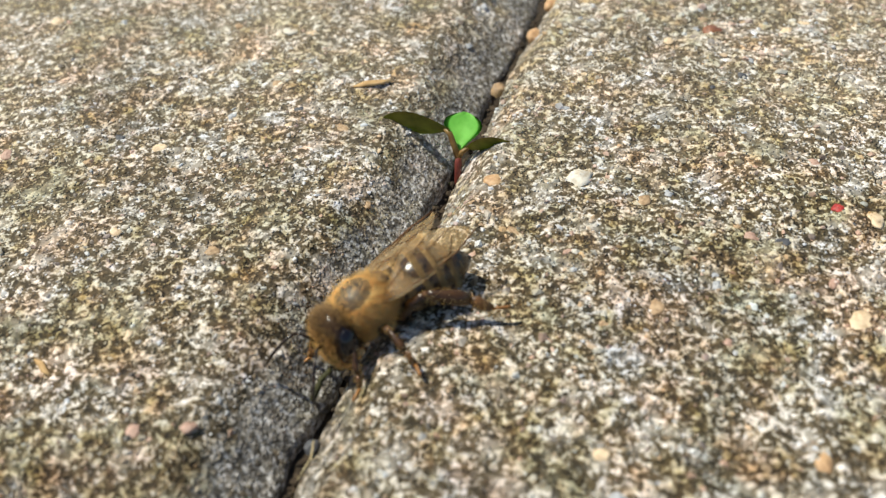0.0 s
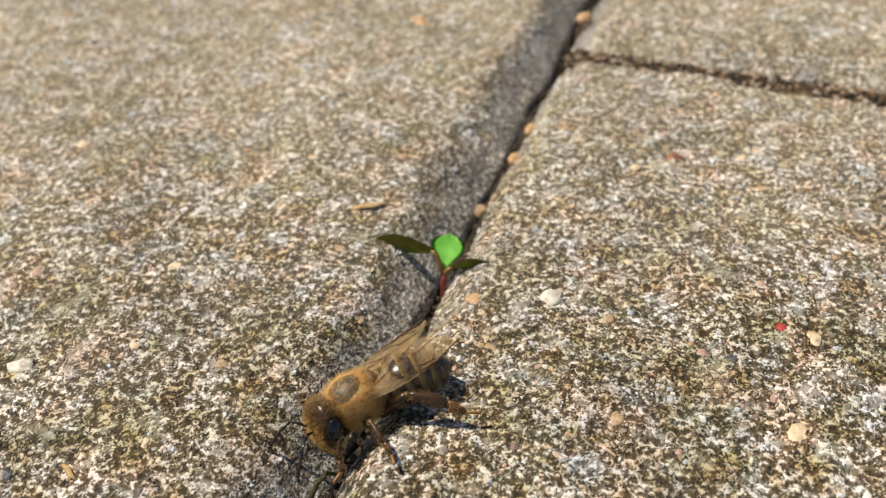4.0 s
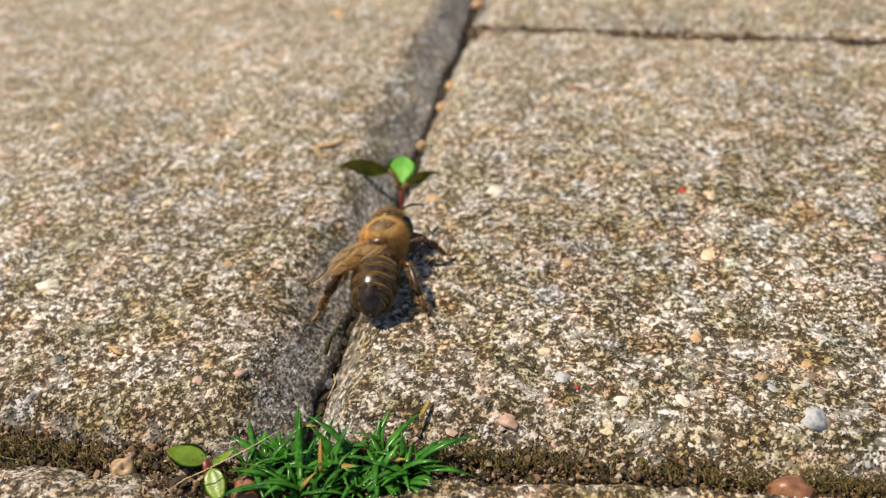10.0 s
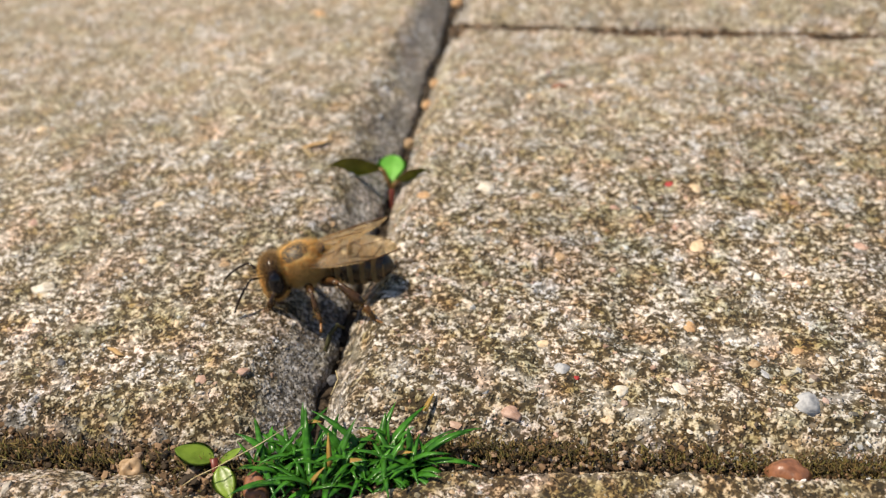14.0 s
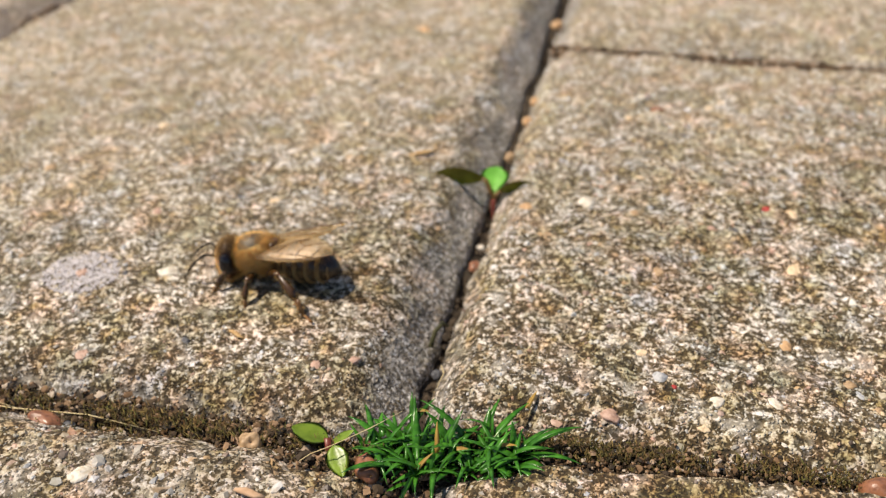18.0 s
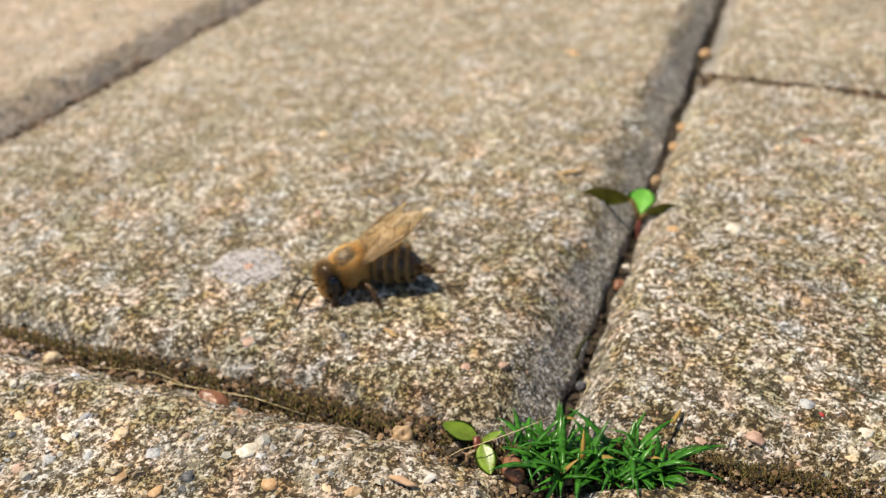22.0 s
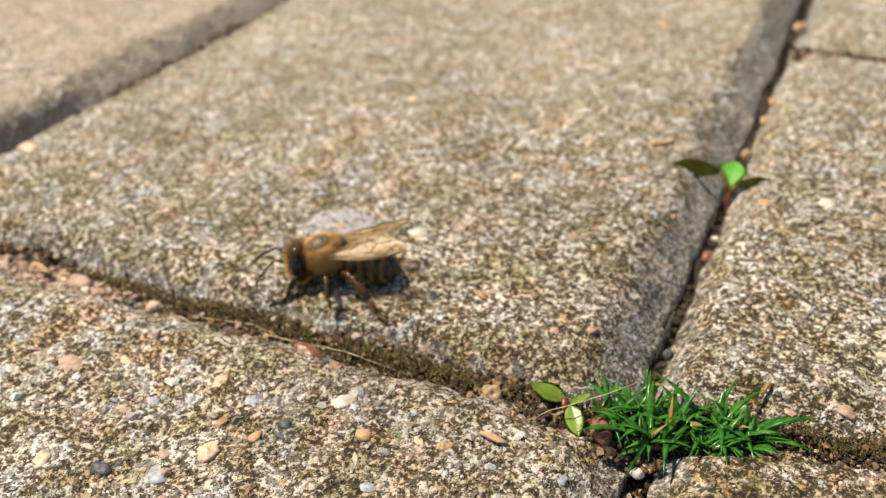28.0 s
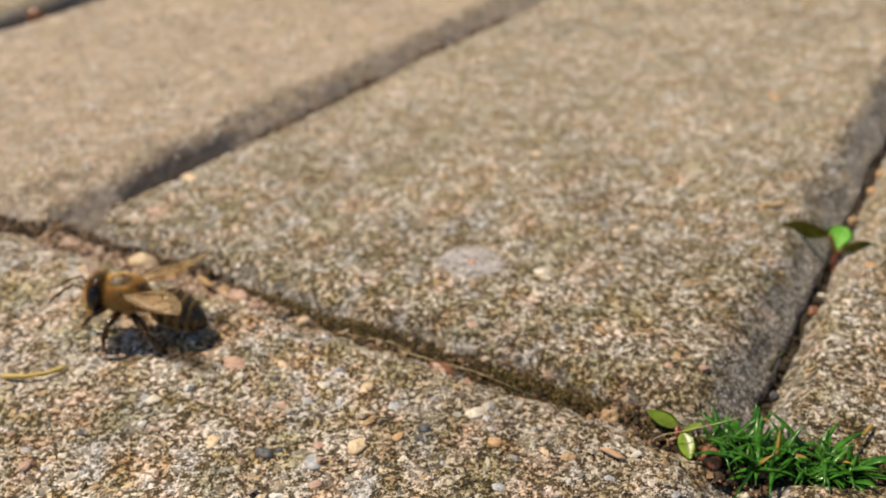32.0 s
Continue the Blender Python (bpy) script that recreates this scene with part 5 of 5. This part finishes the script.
for kind_, pts in LEGS.items():
    for sgn in (1, -1):
        h = Vector((pts[0][0], sgn * pts[0][1], pts[0][2]))
        q = [(Vector((a, sgn * b, c)) - h) * 1.14 for a, b, c in pts]
        rf, rt, rb = RADII[kind_]
        mid1 = q[0].lerp(q[1], 0.5) + Vector((0, 0, 0.12))
        lg = part(kind_ + "leg", mesh_of("femur", *scaled(tube([q[0], q[0].lerp(q[1], 0.2), mid1, q[1].lerp(q[0], 0.12), q[1]], [rf * 0.8, rf * 1.05, rf * 1.15, rf * 0.9, rf * 0.55], 10)), LEG),
                  bee, mm_pose(*(h * K)), "jointed dark brown leg with amber joints and feet")
        part("tibia", mesh_of("tibia", *scaled(tube([q[1], q[1].lerp(q[2], 0.15), q[1].lerp(q[2], 0.7), q[2]], [rf * 0.5, rt * 0.6, rt, rt * 0.7], 10, 0.7)), LEG), lg)
        part("basitarsus", mesh_of("basitarsus", *scaled(tube([q[2], q[2].lerp(q[3], 0.3), q[3]], [rb * 0.6, rb, rb * 0.7], 10, 0.6)), CHITIN_BROWN), lg)
        part("tarsus", mesh_of("tarsus", *scaled(tube([q[3], q[3].lerp(q[4], 0.4), q[3].lerp(q[4], 0.75), q[4], q[4] + Vector((0.12, 0, -0.1))], [0.13, 0.11, 0.12, 0.13, 0.03], 8)), AMBER), lg)
        part("knee", mesh_of("knee", *scaled(ball(tuple(q[1]), (rf * 0.56,) * 3, 10, 8)), CHITIN_BROWN), lg)
        # bristles on shank and thigh
        r_ = np.random.default_rng(200 + len(leg))
        n = 260 if kind_ == "hind" else 140
        s_ = r_.uniform(0, 1, n)
        a0 = np.array([(q[1].lerp(q[2], min(1, 2 * t)) if t < 0.5 else q[2].lerp(q[3], 2 * t - 1)) for t in s_])
        d_ = r_.normal(0, 1, (n, 3))
        d_ /= np.linalg.norm(d_, axis=1)[:, None]
        part("bristles", spike_cloud("bristles", (a0 + d_ * rb * 0.6) * K, (a0 + d_ * (rt + 0.2)) * K, np.full(n, 0.012), HAIR), lg, kind="stuff")
        leg[(kind_, sgn)] = (lg, tuple(h * K))

# ---- what moves: seconds, x, y, z in mm, nose up, heading, the abdomen's turn to the left and down in degrees, and how far it is stretched, in mm ----
BEE_PATH = [
    (0.0, 1.61, 19.42, -1.10, -2.0, -118.0, -14, -3, -0.1),
    (1.0, 1.86, 20.34, -1.10, -2.0, -119.0, -14, -3, -0.1),
    (2.0, 1.30, 20.47, -1.10, -2.0, -121.0, -14, -3, -0.1),
    (2.5, 1.09, 20.38, -1.10, -2.0, -120.0, -14, -3, -0.1),
    (4.5, 0.75, 21.02, -1.10, -2.0, -125.0, -14, -3, -0.1),
    (5.0, 1.12, 21.02, -1.10, -2.0, -124.0, -14, -3, -0.1),
    (5.5, 1.31, 20.83, -1.10, -2.0, -122.0, -14, -3, -0.1),
    (6.0, 1.78, 21.09, -1.10, -2.0, -121.0, -14, -3, -0.1),
    (6.5, 1.81, 20.70, -1.10, -2.0, -125.0, -14, -3, -0.1),
    (7.0, 0.79, 22.30, -0.30, -1.0, -143.0, -8, -2, 0.2),
    (7.5, 2.90, 22.80, -0.30, -1.0, -185.0, -8, 0, 0.3),
    (8.0, 3.60, 22.80, -0.70, -6.0, -220.0, 0, 4, 0.9),
    (8.5, 4.27, 24.27, -0.70, 0.0, -262.2, 0, 4, 0.9),
    (9.0, 2.53, 22.96, -0.70, 0.0, -252.4, 0, 4, 0.9),
    (9.5, 2.40, 23.62, -0.70, 0.0, -260.0, 0, 4, 0.9),
    (10.0, 2.75, 22.77, -0.70, 0.0, -267.0, 0, 4, 0.9),
    (10.5, 0.90, 22.14, -0.70, 0.0, -238.0, 0, 4, 0.9),
    (11.0, 0.35, 21.39, -0.30, -1.0, -165.4, -32, 10, 0.3),
    (11.5, -1.50, 20.37, -0.30, -1.0, -163.7, -23, 5, 0.3),
    (12.0, -2.32, 19.60, -0.30, -1.0, -173.1, -13, 10, 0.3),
    (12.5, -4.14, 19.58, -0.30, -1.0, -182.4, -12, 10, 0.3),
    (13.0, -4.33, 19.86, -0.30, -1.0, -182.4, -11, 0, 0.3),
    (13.5, -3.83, 19.53, -0.30, -1.0, -182.5, -13, 10, 0.3),
    (14.0, -3.55, 19.30, -0.30, -3.0, -158.0, -15, 4, 0.1),
    (14.5, -3.20, 19.55, -0.30, -2.0, -160.0, -17, 6, 0.2),
    (16.5, -9.41, 20.41, -0.30, -1.0, -202.4, -8, 0, 0.3),
    (17.0, -15.62, 19.03, -0.30, -1.0, -176.0, -10, 0, 0.3),
    (17.5, -17.62, 18.36, -0.30, -1.0, -166.4, -10, 10, 0.3),
    (18.0, -19.60, 17.36, -0.30, -1.0, -174.4, -9, 0, 0.3),
    (18.5, -21.74, 17.29, -0.30, -1.0, -166.3, -11, 10, 0.3),
    (19.0, -22.20, 16.23, -0.30, -1.0, -168.1, -12, 10, 0.3),
    (19.5, -24.06, 17.34, -0.30, -1.0, -156.8, -11, 10, 0.3),
    (20.0, -24.49, 16.89, -0.30, -1.0, -150.9, -26, 10, -0.6),
    (20.5, -24.50, 17.22, -0.35, -1.0, -155.7, -32, 10, -0.6),
    (21.0, -25.33, 16.54, -0.35, -9.0, -142.2, -32, 10, -0.6),
    (21.5, -24.70, 15.91, -0.35, -9.0, -135.7, -32, 10, -0.6),
    (22.0, -25.40, 15.65, -0.35, -9.0, -131.7, -32, 10, -0.6),
    (22.5, -24.96, 14.99, -0.35, -9.0, -142.0, -32, 10, -0.6),
    (23.0, -26.27, 15.17, -0.35, -9.0, -137.2, -32, 10, -0.6),
    (23.5, -27.56, 15.01, -0.35, -9.0, -126.9, -32, 10, -0.6),
    (24.0, -28.55, 13.31, -0.35, -9.0, -124.4, -32, 10, -0.6),
    (24.5, -30.70, 9.32, -0.30, -4.0, -131.0, -21, 6, -0.6),
    (25.0, -31.30, 8.40, -0.30, -5.0, -130.0, -16, 2, -0.6),
    (25.5, -33.13, 8.13, -0.30, -4.0, -144.0, -13, 4, -0.6),
    (26.0, -33.10, 7.58, -0.30, -1.0, -145.9, -12, 10, -0.6),
    (26.5, -32.37, 6.74, -0.30, -1.0, -124.0, -14, 10, -0.6),
    (28.5, -35.81, 5.45, -0.30, -1.0, -159.1, -8, 8, -0.6),
    (29.0, -36.40, 5.34, -0.30, -1.0, -159.1, -8, 0, 0.8),
    (29.5, -37.31, 6.21, -0.30, -1.0, -175.4, -7, 0, 0.8),
    (30.0, -43.60, 2.30, -0.05, -1.0, -177.0, -6, 0, 0.9),
    (30.1, -45.40, 0.70, -0.05, -1.0, -168.0, -6, 0, 0.9),
    (30.2, -46.70, -1.00, -0.05, -1.0, -163.0, -6, 0, 0.9),
    (30.3, -46.80, -4.40, -0.01, 0.3, -160.0, -6, 0, 0.9),
    (30.4, -49.80, -7.10, 0.04, 1.6, -162.0, -6, 0, 0.9),
    (30.5, -54.40, -9.70, 0.08, 2.9, -159.0, -6, 0, 0.5),
    (30.6, -58.30, -12.80, 0.77, 4.1, -157.0, -6, 0, 0.5),
    (30.9, -62.90, -16.90, 0.90, 14.0, -152.0, -6, 5, 1.0),
    (31.0, -64.50, -17.90, 0.90, 14.0, -151.0, -6, 5, 1.0),
    (31.2, -65.30, -18.90, 0.90, 14.0, -148.0, -6, 5, 1.0),
    (31.4, -64.90, -18.60, 0.90, 14.0, -150.0, -6, 5, 1.0),
    (31.6, -65.20, -17.90, 0.90, 14.0, -151.0, -6, 5, 1.0),
    (31.8, -64.60, -17.90, 0.90, 14.0, -153.0, -6, 5, 1.0),
    (32.0, -65.20, -17.90, 0.90, 14.0, -152.0, -6, 5, 1.0),
]


def bee_at(t):
    for a, b in zip(BEE_PATH, BEE_PATH[1:]):
        if a[0] <= t <= b[0]:
            f = (t - a[0]) / (b[0] - a[0])
            return [p + (q - p) * f for p, q in zip(a, b)]
    return list(BEE_PATH[-1])


# seconds, raised, spread and common swing to the left of the folded wings, and the right one's lift over the left, in degrees
WING_PATH = [(0, 12, 2, 0, 0), (2.5, 12, 2, 0, 0), (6.5, 12, 2, 0, 0), (7.5, 8, 6, 4, 0), (8.0, 16, 6, -8, 0), (8.5, 13, -6, 24, 0), (10, 13, -8, 27, 0), (10.5, 18, 8, 4, 0), (11, 18, 5, -4, 0),
             (11.5, 9, 6, 0, 0), (16.5, 10, 6, 0, 0), (17, 15, 6, 0, 0), (19.5, 15, 7, 0, 0), (20.5, 19, 7, 0, -3), (23, 22, 7, 0, -4), (24, 21, 7, 0, -4), (25, 17, 9, 0, -4),
             (26, 18, 10, 0, -3), (26.5, 18, 10, 0, -3), (28.5, 10, 8, 0, 0), (29.8, 8, 8, 0, 0), (30, 6, 12, 0, 0), (30.3, 16, 20, 0, 0), (30.6, 12, 22, 0, 8), (30.8, 12, 22, 0, 12),
             (31, 10, 18, 0, 15), (31.4, 12, 22, 0, 14), (31.6, 16, 26, 0, 8), (31.8, 18, 28, 0, 6), (32, 20, 30, 0, 5)]


def lean(t):
    """Degrees by which the bee leans to its right."""
    table = [(0, 16), (6.5, 16), (7.5, 2), (8.5, -12), (10.5, -12), (11, 0), (13, 4), (19, 4), (21, 4), (24, 4), (26, 4), (30, 4), (32, 8)]
    return float(np.interp(t, [a for a, _ in table], [b for _, b in table]))


def tall(t):
    """How far the bee stands up on stretched legs, 0 to 1."""
    return float(np.interp(t, [0, 30.2, 30.9, 32], [0, 0, 1.0, 1.0]))


def groom(t):
    """How far the left hind leg is drawn up along the abdomen, 0 to 1."""
    return float(np.interp(t, [0, 19.9, 20.4, 24.1, 24.6, 32], [0, 0, 1, 1, 0, 0]))


def motions():
    walk(bee, [(t, mm_pose(x, y, z + 1.9 * tall(t) - 0.03 * lean(t)) @ pose(0, 0, 0, 0, 0, head_) @ pose(0, 0, 0, lean(t), -up, 0)) for t, x, y, z, up, head_, side, bend, ext in BEE_PATH])
    at_ = mm_pose(*WAIST)
    walk(abdomen, [(r[0], mm_pose(-r[8], 0, 0) @ at_ @ pose(0, 0, 0, 0, -r[7], r[6]) @ at_.inverted()) for r in BEE_PATH])
    for (kind_, sgn), (ob, at) in wing.items():
        k = 1.0 if kind_ == "fore" else 1.12
        rows = [(t, pose(at[0] * MM, at[1] * MM, at[2] * MM, 0, 0, sgn * (180 - spread * k) - side) @ pose(0, 0, 0, sgn * 19 + 8, -(up - sgn * tip - 5 - (1.5 if kind_ == "hind" else 0)), 0)) for t, up, spread, side, tip in WING_PATH]
        walk(ob, rows)
    # the legs swing with the way gone: three and three in turn
    way, last, rows = 0.0, bee_at(0), {key: [] for key in leg}
    for i in range(321):
        t = i / 10
        now = bee_at(t)
        step = math.hypot(now[1] - last[1], now[2] - last[2]) + abs(now[5] - last[5]) * 0.05
        way, last = way + min(step, 1.4), now
        for n, ((kind_, sgn), (ob, at)) in enumerate(leg.items()):
            side = (kind_ == "mid") == (sgn > 0)
            ph = 2 * math.pi * way / 5.5 + (math.pi if side else 0)
            swing, lift = 13 * math.sin(ph), max(0.0, math.cos(ph)) * 7 * min(1, step / 0.3)
            if (kind_, sgn) == ("hind", 1):
                swing, lift = swing * (1 - groom(t)) - 10 * groom(t), lift + (17 + 6 * math.sin(5 * t)) * groom(t)
            rows[(kind_, sgn)].append((t, mm_pose(*at) @ pose(0, 0, 0, sgn * (lift - 4 - 40 * tall(t) + (16 if sgn > 0 else 6) * float(np.interp(t, [6.5, 7.2], [1, 0]))), 0, sgn * -swing)))
    for key, (ob, at) in leg.items():
        walk(ob, rows[key])
    for sgn, ob in antenna.items():
        walk(ob, [(t / 2, mm_pose(4.55 * K, sgn * 0.36 * K, 2.85 * K) @ pose(0, 0, 0, 0, 9 * math.sin(t * 0.9 + sgn), 10 * math.sin(t * 0.63 + 2 * sgn))) for t in range(65)])


motions()
